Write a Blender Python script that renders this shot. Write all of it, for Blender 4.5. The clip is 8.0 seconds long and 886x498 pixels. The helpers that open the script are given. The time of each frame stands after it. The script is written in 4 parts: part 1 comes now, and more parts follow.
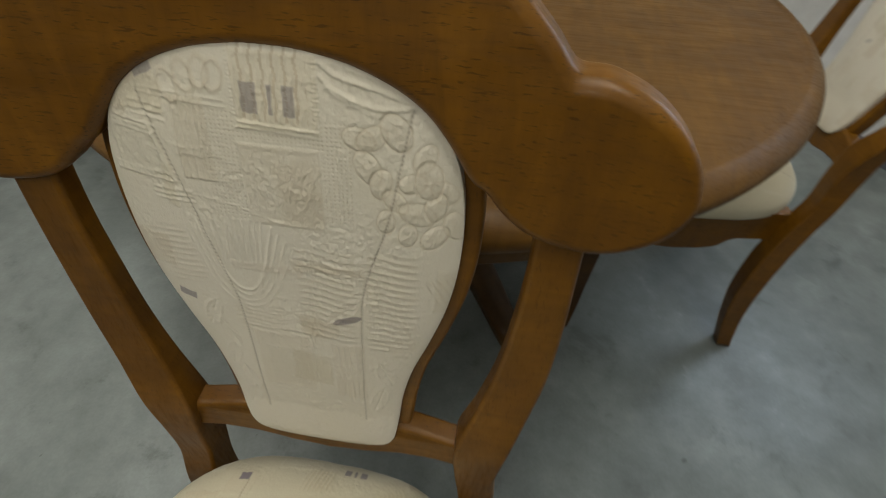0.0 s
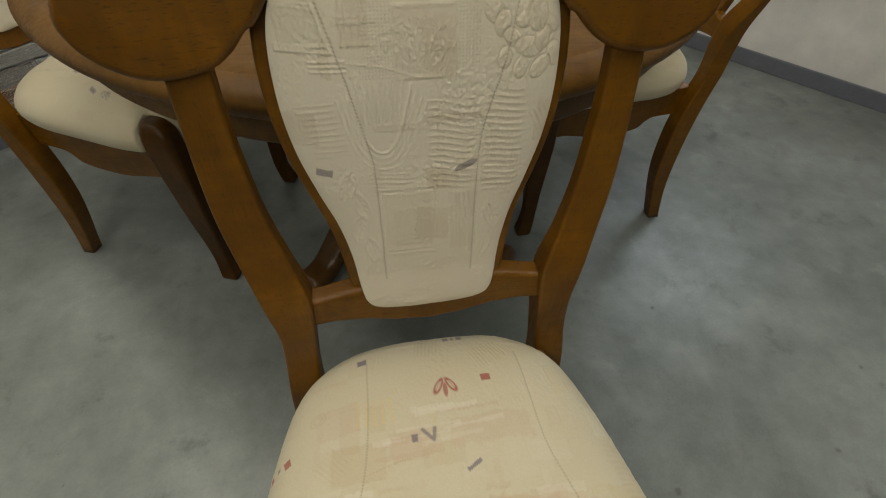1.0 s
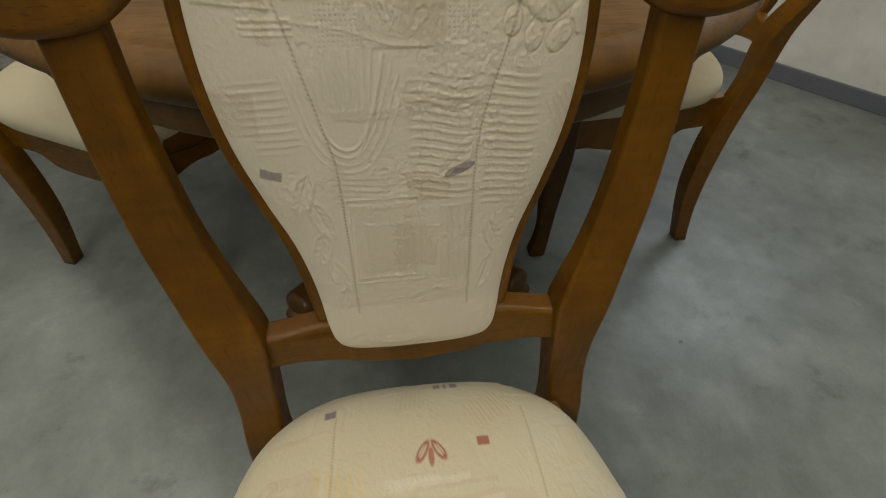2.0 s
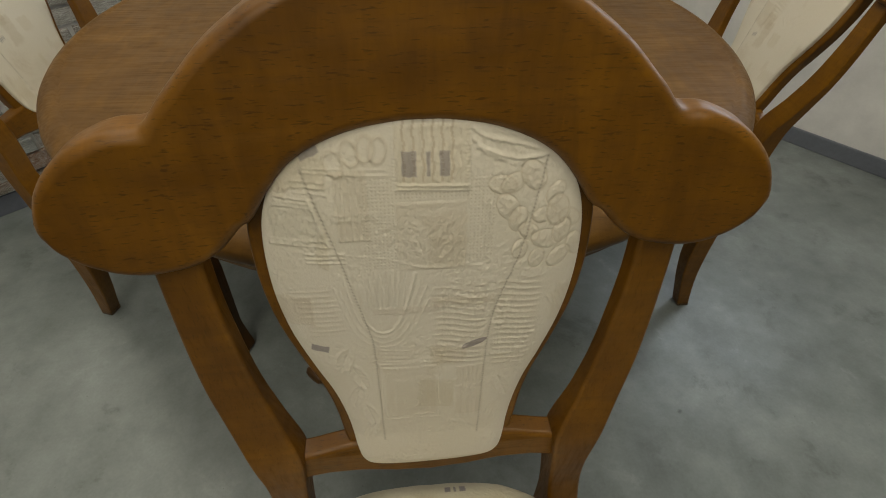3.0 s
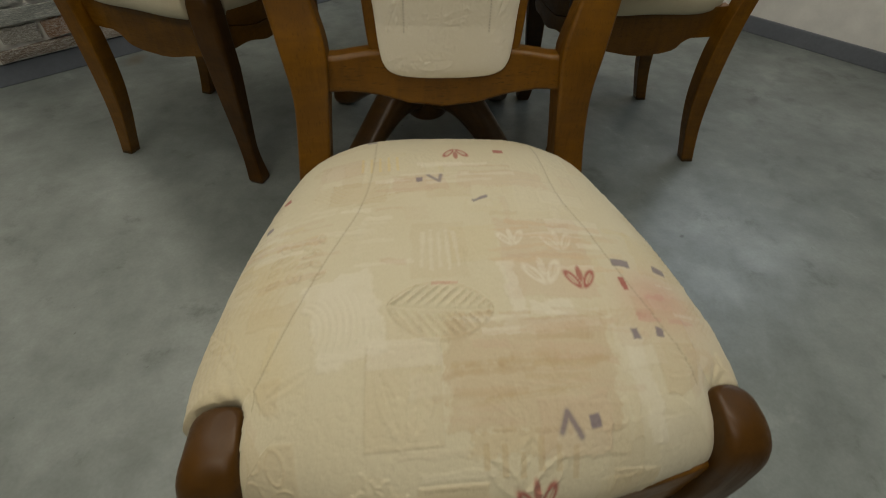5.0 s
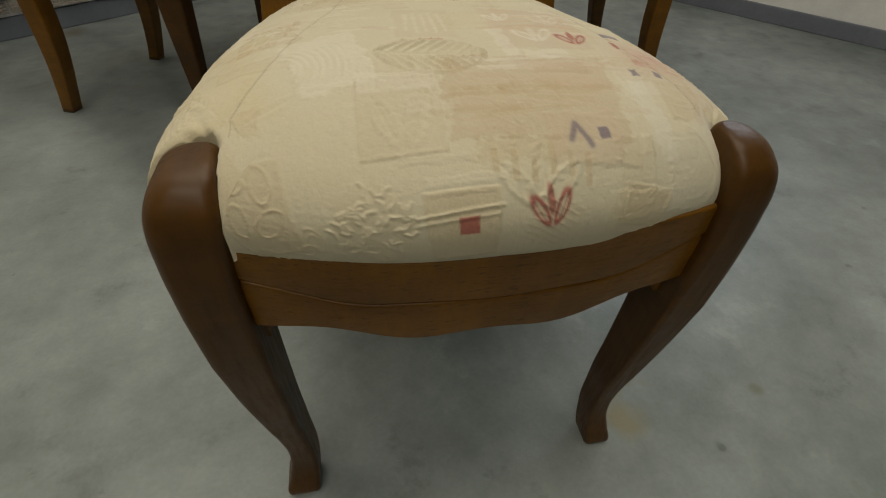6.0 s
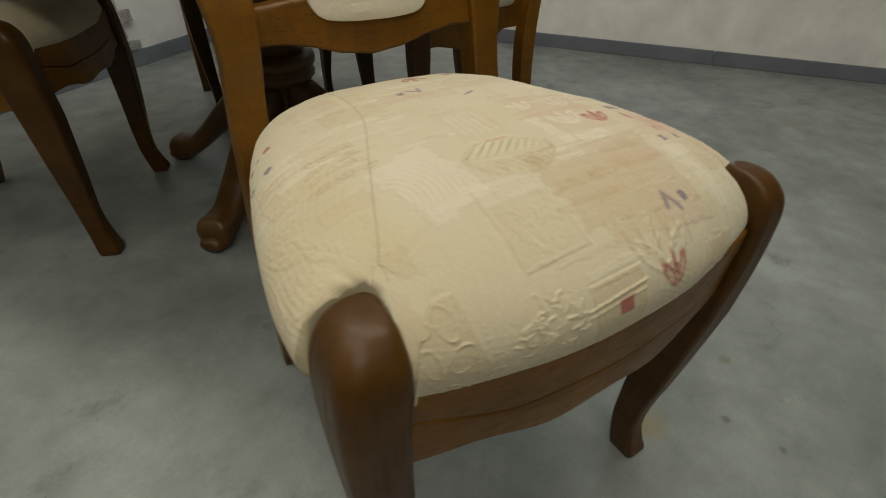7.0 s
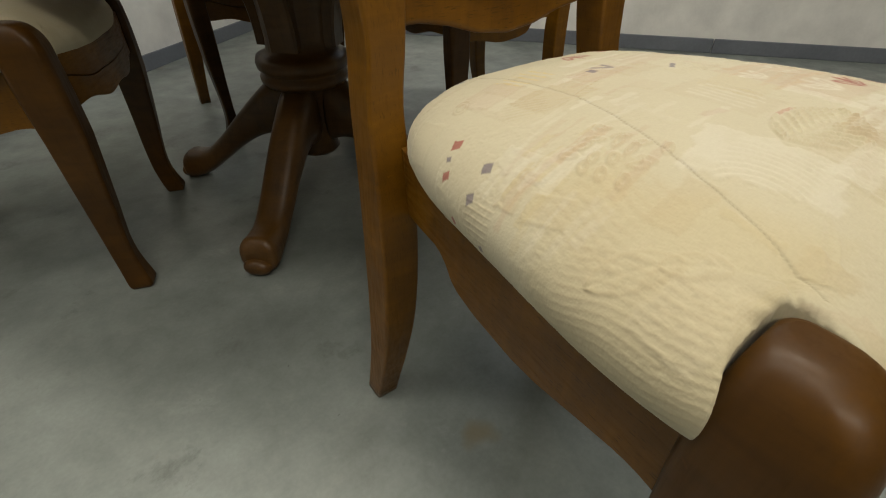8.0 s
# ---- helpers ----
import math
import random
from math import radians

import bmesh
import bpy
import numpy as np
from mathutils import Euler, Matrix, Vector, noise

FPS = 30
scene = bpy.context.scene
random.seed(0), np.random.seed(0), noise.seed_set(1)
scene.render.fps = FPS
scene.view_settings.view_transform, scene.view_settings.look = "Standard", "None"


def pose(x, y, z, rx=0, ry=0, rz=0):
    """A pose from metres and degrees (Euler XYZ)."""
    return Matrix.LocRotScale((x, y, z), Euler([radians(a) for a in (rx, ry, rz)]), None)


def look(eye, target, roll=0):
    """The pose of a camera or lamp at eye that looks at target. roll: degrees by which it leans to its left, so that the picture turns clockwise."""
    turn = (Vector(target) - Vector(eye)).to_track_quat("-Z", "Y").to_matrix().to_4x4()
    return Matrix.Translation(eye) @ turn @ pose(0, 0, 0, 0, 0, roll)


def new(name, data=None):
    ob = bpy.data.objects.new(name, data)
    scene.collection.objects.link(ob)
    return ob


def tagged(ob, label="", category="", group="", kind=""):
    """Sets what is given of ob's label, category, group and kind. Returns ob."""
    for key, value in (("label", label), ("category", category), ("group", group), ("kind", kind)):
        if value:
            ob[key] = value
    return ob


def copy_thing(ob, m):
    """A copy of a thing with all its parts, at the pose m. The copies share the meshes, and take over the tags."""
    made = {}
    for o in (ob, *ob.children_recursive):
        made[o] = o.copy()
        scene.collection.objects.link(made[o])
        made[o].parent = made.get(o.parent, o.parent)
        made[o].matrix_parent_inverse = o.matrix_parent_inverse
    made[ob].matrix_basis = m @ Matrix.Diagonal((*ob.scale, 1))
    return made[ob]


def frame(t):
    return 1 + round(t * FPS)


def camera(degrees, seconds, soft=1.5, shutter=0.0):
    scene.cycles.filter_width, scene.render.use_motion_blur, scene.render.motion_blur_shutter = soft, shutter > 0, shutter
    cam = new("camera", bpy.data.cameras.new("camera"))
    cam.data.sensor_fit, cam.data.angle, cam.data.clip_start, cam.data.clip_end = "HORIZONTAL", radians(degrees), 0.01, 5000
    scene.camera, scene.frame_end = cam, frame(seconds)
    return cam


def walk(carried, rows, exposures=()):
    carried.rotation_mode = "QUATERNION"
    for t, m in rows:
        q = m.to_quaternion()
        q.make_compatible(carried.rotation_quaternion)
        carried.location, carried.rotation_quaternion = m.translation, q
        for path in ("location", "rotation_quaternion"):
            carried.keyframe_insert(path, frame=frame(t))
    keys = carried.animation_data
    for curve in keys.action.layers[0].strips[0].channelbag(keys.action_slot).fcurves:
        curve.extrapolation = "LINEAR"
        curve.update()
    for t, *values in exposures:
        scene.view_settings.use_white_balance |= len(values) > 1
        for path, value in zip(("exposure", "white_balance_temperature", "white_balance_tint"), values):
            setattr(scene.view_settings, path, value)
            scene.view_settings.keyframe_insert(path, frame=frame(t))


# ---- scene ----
cam = camera(87.6, 8.0, 1.0, 0.13)
PATH = [
    (0, (0.134, -0.012, 0.994), (-0.034, 1.314, -0.494), 2.7),
    (0.1, (0.12, -0.055, 1.011), (0.125, 1.253, -0.502), 3.1),
    (0.2, (0.103, -0.098, 1.016), (0.245, 1.19, -0.508), 2.8),
    (0.3, (0.071, -0.13, 1.018), (0.318, 1.13, -0.513), 2.7),
    (0.5, (-0.001, -0.135, 1.022), (0.297, 1.117, -0.509), 3.0),
    (0.8, (-0.044, -0.14, 0.995), (0.22, 1.12, -0.536), 2.7),
    (1, (-0.041, -0.158, 0.971), (0.209, 1.11, -0.556), 2.5),
    (1.2, (-0.027, -0.176, 0.944), (0.21, 1.099, -0.579), 2.4),
    (2.3, (-0.006, -0.06, 0.896), (0.18, 1.294, -0.564), 1.9),
    (2.5, (-0.007, -0.058, 0.945), (0.17, 1.311, -0.502), 2.0),
    (3, (-0.012, -0.044, 1.032), (0.146, 1.339, -0.404), 2.0),
    (3.5, (-0.006, -0.056, 0.971), (0.129, 1.304, -0.489), 2.0),
    (4, (-0.001, -0.134, 0.854), (0.109, 1.182, -0.647), 2.1),
    (4.5, (-0.001, -0.234, 0.817), (0.112, 1.084, -0.684), 2.2),
    (5, (-0.04, -0.366, 0.766), (0.095, 1.011, -0.678), 2.4),
    (5.1, (-0.056, -0.396, 0.742), (0.087, 0.989, -0.693), 2.4),
    (5.2, (-0.068, -0.426, 0.716), (0.073, 0.965, -0.714), 2.4),
    (6.3, (-0.073, -0.484, 0.607), (0.375, 0.924, -0.74), 3.5),
    (6.5, (-0.085, -0.478, 0.65), (0.49, 0.914, -0.666), 3.3),
    (6.7, (-0.117, -0.466, 0.672), (0.578, 0.905, -0.608), 3.0),
    (7, (-0.224, -0.405, 0.642), (0.596, 0.941, -0.589), 1.6),
    (7.3, (-0.307, -0.335, 0.592), (0.59, 0.986, -0.612), 0.6),
    (7.5, (-0.335, -0.29, 0.566), (0.575, 1.021, -0.64), 0.2),
    (8, (-0.354, -0.244, 0.595), (0.573, 1.05, -0.617), 0.2),
]
walk(cam, [(t, look(eye, target, roll)) for t, eye, target, roll in PATH],
     [(0, 0.08, 6050, 10), (0.4, 0.06, 6400, 10), (0.6, 0.05, 6500, 10), (1, 0.02, 6500, 10), (1.5, 0.02, 6500, 10), (2.5, 0.02, 6500, 10), (3, 0.05, 6500, 10), (3.5, 0.07, 6500, 10), (4, 0.01, 6500, 10), (5, -0.13, 6500, 10), (6, 0.04, 6500, 10), (6.5, 0.13, 6500, 10), (7, 0.14, 6500, 10), (7.5, 0.26, 6500, 10), (8, 0.45, 6500, 10)])

# ---- world, lamps ----
world = bpy.data.worlds.new("room_air")
scene.world = world
world.use_nodes = True
world.node_tree.nodes["Background"].inputs[0].default_value = (0.80, 0.88, 1.0, 1)
world.node_tree.nodes["Background"].inputs[1].default_value = 0.3

ROOM = radians(40.5)                       # the room's walls stand turned against the chair
WALL_R, WALL_L, WALL_B, WALL_F, HIGH = 2.17, 1.762, -3.2, -3.0, 2.8


def room(u, v, z=0.0):
    """A place in the room's own directions: u towards the plain wall, v towards the stone wall."""
    return Vector((u * math.cos(ROOM) - v * math.sin(ROOM), u * math.sin(ROOM) + v * math.cos(ROOM), z))


def area_lamp(name, place, target, sx, sy, watts, colour):
    data = bpy.data.lights.new(name, "AREA")
    data.shape, data.size, data.size_y, data.energy, data.color = "RECTANGLE", sx, sy, watts, colour
    ob = new(name, data)
    ob.matrix_world = look(place, target)
    return ob


# The third strip is added fill for the floor and stone at the left.
LAMPS = [(-1.75, -1.20, 16.5), (0.35, 0.15, 14), (-0.70, 0.60, 2.2)]     # three long ceiling lights, assumed out of view, parallel to the plain wall
LONG, WIDE = 2.2, 0.26
for lu, lv, watts in LAMPS:
    p = room(lu, lv, HIGH - 0.05)
    lamp = area_lamp("strip_light", p, room(lu, lv + 0.001, 0), WIDE, LONG, watts, (1.0, 0.918, 0.75))
    lamp.rotation_euler = (0, 0, ROOM)
WIN_V, WIN_Z = -0.05, 1.50
area_lamp("window_light", room(WALL_R + 0.10, WIN_V, WIN_Z), room(0, WIN_V, WIN_Z - 0.6), 0.85, 0.95, 6.0, (0.76, 0.88, 1.0))


# ---- materials ----
def material(name):
    m = bpy.data.materials.new(name)
    m.use_nodes = True
    t = m.node_tree
    return m, t, t.nodes["Principled BSDF"]


def node(t, kind, links=(), **values):
    n = t.nodes.new(kind)
    for k, v in values.items():
        if k in n.inputs:
            n.inputs[k].default_value = v
    for socket, src in links:
        t.links.new(src, n.inputs[socket])
    return n


def coords(t, scale=(1, 1, 1), turn=(0, 0, 0), kind="Object"):
    c = t.nodes.new("ShaderNodeTexCoord")
    mp = t.nodes.new("ShaderNodeMapping")
    mp.inputs["Scale"].default_value, mp.inputs["Rotation"].default_value = scale, turn
    t.links.new(c.outputs[kind], mp.inputs["Vector"])
    return mp.outputs[0]


def noise_tex(t, vec, scale, detail=4.0, rough=0.55, distort=0.0):
    n = t.nodes.new("ShaderNodeTexNoise")
    n.inputs["Scale"].default_value, n.inputs["Detail"].default_value = scale, detail
    n.inputs["Roughness"].default_value, n.inputs["Distortion"].default_value = rough, distort
    t.links.new(vec, n.inputs["Vector"])
    return n.outputs["Fac"]


def ramp(t, fac, stops):
    r = t.nodes.new("ShaderNodeValToRGB")
    while len(r.color_ramp.elements) < len(stops):
        r.color_ramp.elements.new(0.5)
    for e, (p, c) in zip(r.color_ramp.elements, stops):
        e.position, e.color = p, (*c, 1) if len(c) == 3 else c
    t.links.new(fac, r.inputs[0])
    return r.outputs[0]


def mix(t, fac, a, b, kind="MIX"):
    n = t.nodes.new("ShaderNodeMix")
    n.data_type, n.blend_type = "RGBA", kind
    for socket, v in ((0, fac), (6, a), (7, b)):
        if isinstance(v, bpy.types.NodeSocket):
            t.links.new(v, n.inputs[socket])
        elif socket == 0:
            n.inputs[0].default_value = v
        else:
            n.inputs[socket].default_value = (*v, 1)
    return n.outputs[2]


def bump(t, bsdf, height, strength, distance):
    b = t.nodes.new("ShaderNodeBump")
    b.inputs["Strength"].default_value, b.inputs["Distance"].default_value = strength, distance
    t.links.new(height, b.inputs["Height"])
    t.links.new(b.outputs[0], bsdf.inputs["Normal"])


def wood(name, along, dark, light, rough=0.37, coat=0.12, pore=0.62, grain=0.24, gloss=0.3):
    """Stained, lacquered beech: along is the grain's axis."""
    m, t, b = material(name)
    fine, broad = [230.0] * 3, [20.0] * 3
    fine[along], broad[along] = 22.0, 5.0
    f = noise_tex(t, coords(t, fine), 1.0, 3.0, 0.6)
    g = noise_tex(t, coords(t, broad), 1.0, 4.0, 0.6, 0.8)
    cloud = noise_tex(t, coords(t), 13.0, 4.0)
    base = ramp(t, g, [(0.20, dark), (0.80, light)])
    base = mix(t, grain, base, ramp(t, f, [(0.28, (0.20, 0.18, 0.16)), (0.42, (0.47, 0.47, 0.47)), (0.75, (0.56, 0.55, 0.5))]), "OVERLAY")
    base = mix(t, 0.50, base, ramp(t, cloud, [(0.32, (0.34, 0.32, 0.30)), (0.68, (0.66, 0.66, 0.64))]), "OVERLAY")
    cross = [15.0] * 3                                 # silky bands across the grain
    cross[along] = 70.0
    silk = noise_tex(t, coords(t, cross), 1.0, 5.0, 0.62, 0.5)
    base = mix(t, 0.44, base, ramp(t, silk, [(0.34, (0.34, 0.33, 0.31)), (0.66, (0.66, 0.66, 0.66))]), "OVERLAY")
    for long, thin, low in ((105.0, 680.0, 0.350), (34.0, 330.0, 0.262)):       # short open pores, then a few larger dark flecks
        size = [thin] * 3
        size[along] = long
        pores = ramp(t, noise_tex(t, coords(t, size), 1.0, 2.0, 0.5), [(low - 0.05, (1, 1, 1)), (low + 0.05, (0, 0, 0))])
        base = mix(t, mix(t, pore, (0, 0, 0), pores), base, [0.40 * d for d in dark])
    wear = noise_tex(t, coords(t), 42.0, 6.0, 0.7, 1.5)
    base = mix(t, ramp(t, wear, [(0.66, (0, 0, 0)), (0.72, (0.35,) * 3)]), base, [1.5 * d for d in light])
    t.links.new(base, b.inputs["Base Color"])
    t.links.new(ramp(t, f, [(0.25, (rough + 0.22,) * 3), (0.6, (rough,) * 3)]), b.inputs["Roughness"])
    b.inputs["Coat Weight"].default_value, b.inputs["Coat Roughness"].default_value = coat, 0.28
    b.inputs["Specular IOR Level"].default_value = gloss
    bump(t, b, f, 0.12, 0.0006)
    return m


DARK, LIGHT = (0.112, 0.0465, 0.0012), (0.188, 0.0812, 0.0027)
wood_x = wood("wood_across", 0, DARK, LIGHT, pore=0.62)
wood_y = wood("wood_deep", 1, DARK, LIGHT)
wood_z = wood("wood_upright", 2, DARK, LIGHT, pore=0.35)
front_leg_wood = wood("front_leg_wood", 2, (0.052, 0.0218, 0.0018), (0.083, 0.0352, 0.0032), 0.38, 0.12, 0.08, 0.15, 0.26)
table_wood = wood("table_wood", 0, (0.100, 0.048, 0.0062), (0.148, 0.073, 0.0106), 0.44, 0.0, 0.25, 0.25, 0.32)
table_leg_wood = wood("table_leg_wood", 2, (0.062, 0.0290, 0.0055), (0.118, 0.0550, 0.0105), 0.34, 0.25, 0.2)


def fabric_material(name):
    m, t, b = material(name)
    a = t.nodes.new("ShaderNodeAttribute")
    a.attribute_name = "print"
    v = coords(t)
    weave = noise_tex(t, coords(t, (900, 300, 900)), 1.0, 2.0)
    weave2 = noise_tex(t, coords(t, (300, 900, 300)), 1.0, 2.0)
    both = mix(t, 0.5, weave, weave2)
    soil = noise_tex(t, v, 7.0, 4.0)
    c = mix(t, 0.16, a.outputs["Color"], ramp(t, both, [(0.3, (0.36, 0.36, 0.36)), (0.7, (0.64, 0.64, 0.64))]), "OVERLAY")
    c = mix(t, 0.22, c, ramp(t, soil, [(0.35, (0.46, 0.44, 0.38)), (0.65, (0.54, 0.54, 0.54))]), "OVERLAY")
    t.links.new(c, b.inputs["Base Color"])
    b.inputs["Roughness"].default_value = 0.85
    b.inputs["Specular IOR Level"].default_value = 0.25
    b.inputs["Sheen Weight"].default_value = 0.15
    dots = t.nodes.new("ShaderNodeTexVoronoi")
    dots.inputs["Scale"].default_value = 520.0
    t.links.new(v, dots.inputs["Vector"])
    bump(t, b, mix(t, 0.35, both, dots.outputs["Distance"]), 0.45, 0.0006)
    return m


fabric = fabric_material("jacquard_fabric")

m, t, b = material("sealed_concrete")
v = coords(t)
big = noise_tex(t, v, 1.7, 6.0, 0.6, 0.6)
mid = noise_tex(t, v, 11.0, 6.0, 0.62, 0.1)
fine = noise_tex(t, v, 160.0, 3.0)
streak = noise_tex(t, coords(t, (5.0, 6.5, 5.0), (0, 0, 0.7)), 1.0, 3.0, 0.55, 0.3)
c = ramp(t, big, [(0.34, (0.154, 0.175, 0.168)), (0.66, (0.260, 0.288, 0.277))])
grit = noise_tex(t, v, 34.0, 8.0, 0.7, 0.3)
c = mix(t, 0.13, c, ramp(t, grit, [(0.36, (0.38, 0.38, 0.38)), (0.64, (0.62, 0.62, 0.62))]), "OVERLAY")
c = mix(t, 0.45, c, ramp(t, mid, [(0.34, (0.36, 0.36, 0.355)), (0.66, (0.64, 0.64, 0.64))]), "OVERLAY")
c = mix(t, 0.38, c, ramp(t, streak, [(0.35, (0.40, 0.40, 0.40)), (0.70, (0.60, 0.60, 0.60))]), "OVERLAY")
c = mix(t, 0.20, c, ramp(t, fine, [(0.35, (0.40, 0.40, 0.40)), (0.65, (0.60, 0.60, 0.60))]), "OVERLAY")
marks = noise_tex(t, v, 5.5, 9.0, 0.72, 0.2)                # scuffs and damp marks
c = mix(t, ramp(t, marks, [(0.34, (0.60,) * 3), (0.42, (0, 0, 0))]), c, (0.115, 0.125, 0.118))
c = mix(t, ramp(t, marks, [(0.60, (0, 0, 0)), (0.68, (0.36,) * 3)]), c, (0.36, 0.385, 0.375))
rust = noise_tex(t, coords(t, (1.1, 1.1, 1.1), (0, 0, 0.4)), 4.0, 7.0, 0.65)
c = mix(t, ramp(t, rust, [(0.665, (0, 0, 0)), (0.74, (0.55,) * 3)]), c, (0.20, 0.165, 0.10))
specks = noise_tex(t, v, 62.0, 2.0, 0.5)
c = mix(t, ramp(t, specks, [(0.20, (0.7,) * 3), (0.245, (0, 0, 0))]), c, (0.08, 0.085, 0.08))
for px, py, r, tint in ((-0.103, 0.017, 0.028, (0.17, 0.135, 0.07)), (0.258, -0.228, 0.040, (0.25, 0.21, 0.10)), (0.481, -0.215, 0.014, (0.14, 0.13, 0.09)), (1.69, 0.318, 0.06, (0.19, 0.16, 0.10)), (0.373, -0.286, 0.009, (0.07, 0.075, 0.07)),
                        (0.611, 0.385, 0.007, (0.06, 0.06, 0.055)), 
                        (0.47, -0.02, 0.008, (0.08, 0.08, 0.08)), (-0.42, 0.12, 0.006, (0.30, 0.31, 0.30)), (0.30, -0.42, 0.007, (0.07, 0.07, 0.07)),
                        (-1.02, 1.36, 0.05, (0.13, 0.10, 0.06)), (0.40, -0.36, 0.006, (0.07, 0.07, 0.07)), (0.838, 0.002, 0.006, (0.08, 0.08, 0.08)), (1.024, 0.159, 0.006, (0.08, 0.08, 0.08))):
    d = t.nodes.new("ShaderNodeVectorMath")
    d.operation = "DISTANCE"
    d.inputs[1].default_value = (px, py, 0)
    wob = t.nodes.new("ShaderNodeVectorMath")
    wob.operation = "ADD"
    warp = t.nodes.new("ShaderNodeTexNoise")
    warp.inputs["Scale"].default_value = 0.5 / r
    sc = t.nodes.new("ShaderNodeVectorMath")
    sc.operation = "SCALE"
    sc.inputs["Scale"].default_value = 1.6 * r
    t.links.new(v, warp.inputs["Vector"])
    t.links.new(warp.outputs["Color"], sc.inputs[0])
    off = t.nodes.new("ShaderNodeVectorMath")
    off.operation = "ADD"
    off.inputs[1].default_value = (-0.8 * r, -0.8 * r, 0)
    t.links.new(sc.outputs[0], off.inputs[0])
    t.links.new(v, wob.inputs[0])
    t.links.new(off.outputs[0], wob.inputs[1])
    flat = t.nodes.new("ShaderNodeVectorMath")
    flat.operation = "MULTIPLY"
    flat.inputs[1].default_value = (1, 1, 0)
    t.links.new(wob.outputs[0], flat.inputs[0])
    t.links.new(flat.outputs[0], d.inputs[0])
    f = ramp(t, d.outputs["Value"], [(r * 0.35, (0.65,) * 3), (r, (0, 0, 0))])
    c = mix(t, f, c, tint)
t.links.new(c, b.inputs["Base Color"])
t.links.new(ramp(t, mid, [(0.3, (0.42,) * 3), (0.7, (0.29,) * 3)]), b.inputs["Roughness"])
b.inputs["Specular IOR Level"].default_value = 0.5
bump(t, b, mid, 0.10, 0.003)
concrete = m


def plain(name, a, bcol, scale, rough, depth=0.0015, strength=0.3, spec=0.4):
    m, t, b = material(name)
    v = coords(t)
    lo, hi = noise_tex(t, v, scale, 5.0), noise_tex(t, v, scale * 14, 3.0)
    c = mix(t, 0.25, ramp(t, lo, [(0.3, a), (0.7, bcol)]), ramp(t, hi, [(0.35, (0.42,) * 3), (0.65, (0.58,) * 3)]), "OVERLAY")
    t.links.new(c, b.inputs["Base Color"])
    b.inputs["Roughness"].default_value, b.inputs["Specular IOR Level"].default_value = rough, spec
    bump(t, b, hi, strength, depth)
    return m


plaster = plain("white_plaster", (0.69, 0.69, 0.675), (0.86, 0.855, 0.83), 7.0, 0.75, 0.002, 0.35)
# Dark, so that the unseen walls throw little light back.
unseen_wall_dark = plain("unseen_wall_dark", (0.10, 0.10, 0.095), (0.14, 0.14, 0.135), 5.0, 0.8)
skirting_grey = plain("grey_skirting", (0.14, 0.155, 0.185), (0.18, 0.197, 0.23), 6.0, 0.42)
ceiling_white = plain("ceiling_paint", (0.74, 0.74, 0.72), (0.78, 0.78, 0.76), 3.0, 0.85)
mortar = plain("pale_mortar", (0.70, 0.70, 0.68), (0.84, 0.84, 0.81), 30.0, 0.9, 0.004, 0.6)
frame_white = plain("white_frame_paint", (0.72, 0.72, 0.71), (0.78, 0.78, 0.77), 8.0, 0.4)

m, t, b = material("split_stone")
v = coords(t)
info = t.nodes.new("ShaderNodeObjectInfo")
r1 = ramp(t, info.outputs["Random"], [(0.0, (0.17, 0.19, 0.185)), (0.28, (0.36, 0.385, 0.375)), (0.45, (0.20, 0.095, 0.04)), (0.60, (0.43, 0.44, 0.42)), (0.78, (0.12, 0.065, 0.035)), (1.0, (0.30, 0.325, 0.315))])
n1 = noise_tex(t, coords(t, (2, 2, 12)), 4.0, 7.0, 0.75, 1.2)
n2 = noise_tex(t, coords(t, (4, 4, 16)), 3.0, 6.0, 0.7, 1.0)
c = mix(t, 0.9, r1, ramp(t, n1, [(0.36, (0.22, 0.22, 0.21)), (0.62, (0.88, 0.88, 0.86))]), "OVERLAY")
wash = ramp(t, n2, [(0.51, (0, 0, 0)), (0.57, (0.9,) * 3)])
c = mix(t, wash, c, (0.70, 0.70, 0.66))
t.links.new(c, b.inputs["Base Color"])
b.inputs["Roughness"].default_value = 0.8
bump(t, b, n1, 0.6, 0.008)
stone = m

m, t, b = material("light_panel")
e = t.nodes.new("ShaderNodeEmission")
e.inputs[0].default_value, e.inputs[1].default_value = (1.0, 0.93, 0.80, 1), 6.0
t.links.new(e.outputs[0], t.nodes["Material Output"].inputs[0])
panel_glow = m

m, t, b = material("window_glass")
b.inputs["Transmission Weight"].default_value, b.inputs["Roughness"].default_value, b.inputs["IOR"].default_value = 1.0, 0.0, 1.45
glass = m


# ---- mesh helpers ----
def link(name, me, mat, parent=None, label=""):
    me.materials.append(mat)
    ob = new(name, me)
    if parent is not None:
        ob.parent = parent
    return tagged(ob, label) if label else ob


def part(name, bm, mat, parent=None, label="", smooth=True):
    me = bpy.data.meshes.new(name)
    bmesh.ops.recalc_face_normals(bm, faces=bm.faces)
    bm.to_mesh(me)
    bm.free()
    me.polygons.foreach_set("use_smooth", [smooth] * len(me.polygons))
    ob = link(name, me, mat, parent, label)
    if smooth:                                         # broad faces keep their own normal beside narrow bevels
        ob.modifiers.new("even_shading", "WEIGHTED_NORMAL").weight = 60
    return ob


def thing(name, place, label, category, group="", kind=""):
    ob = new(name)
    ob.location = place
    ob.empty_display_size = 0.1
    return tagged(ob, label, category, group, kind)


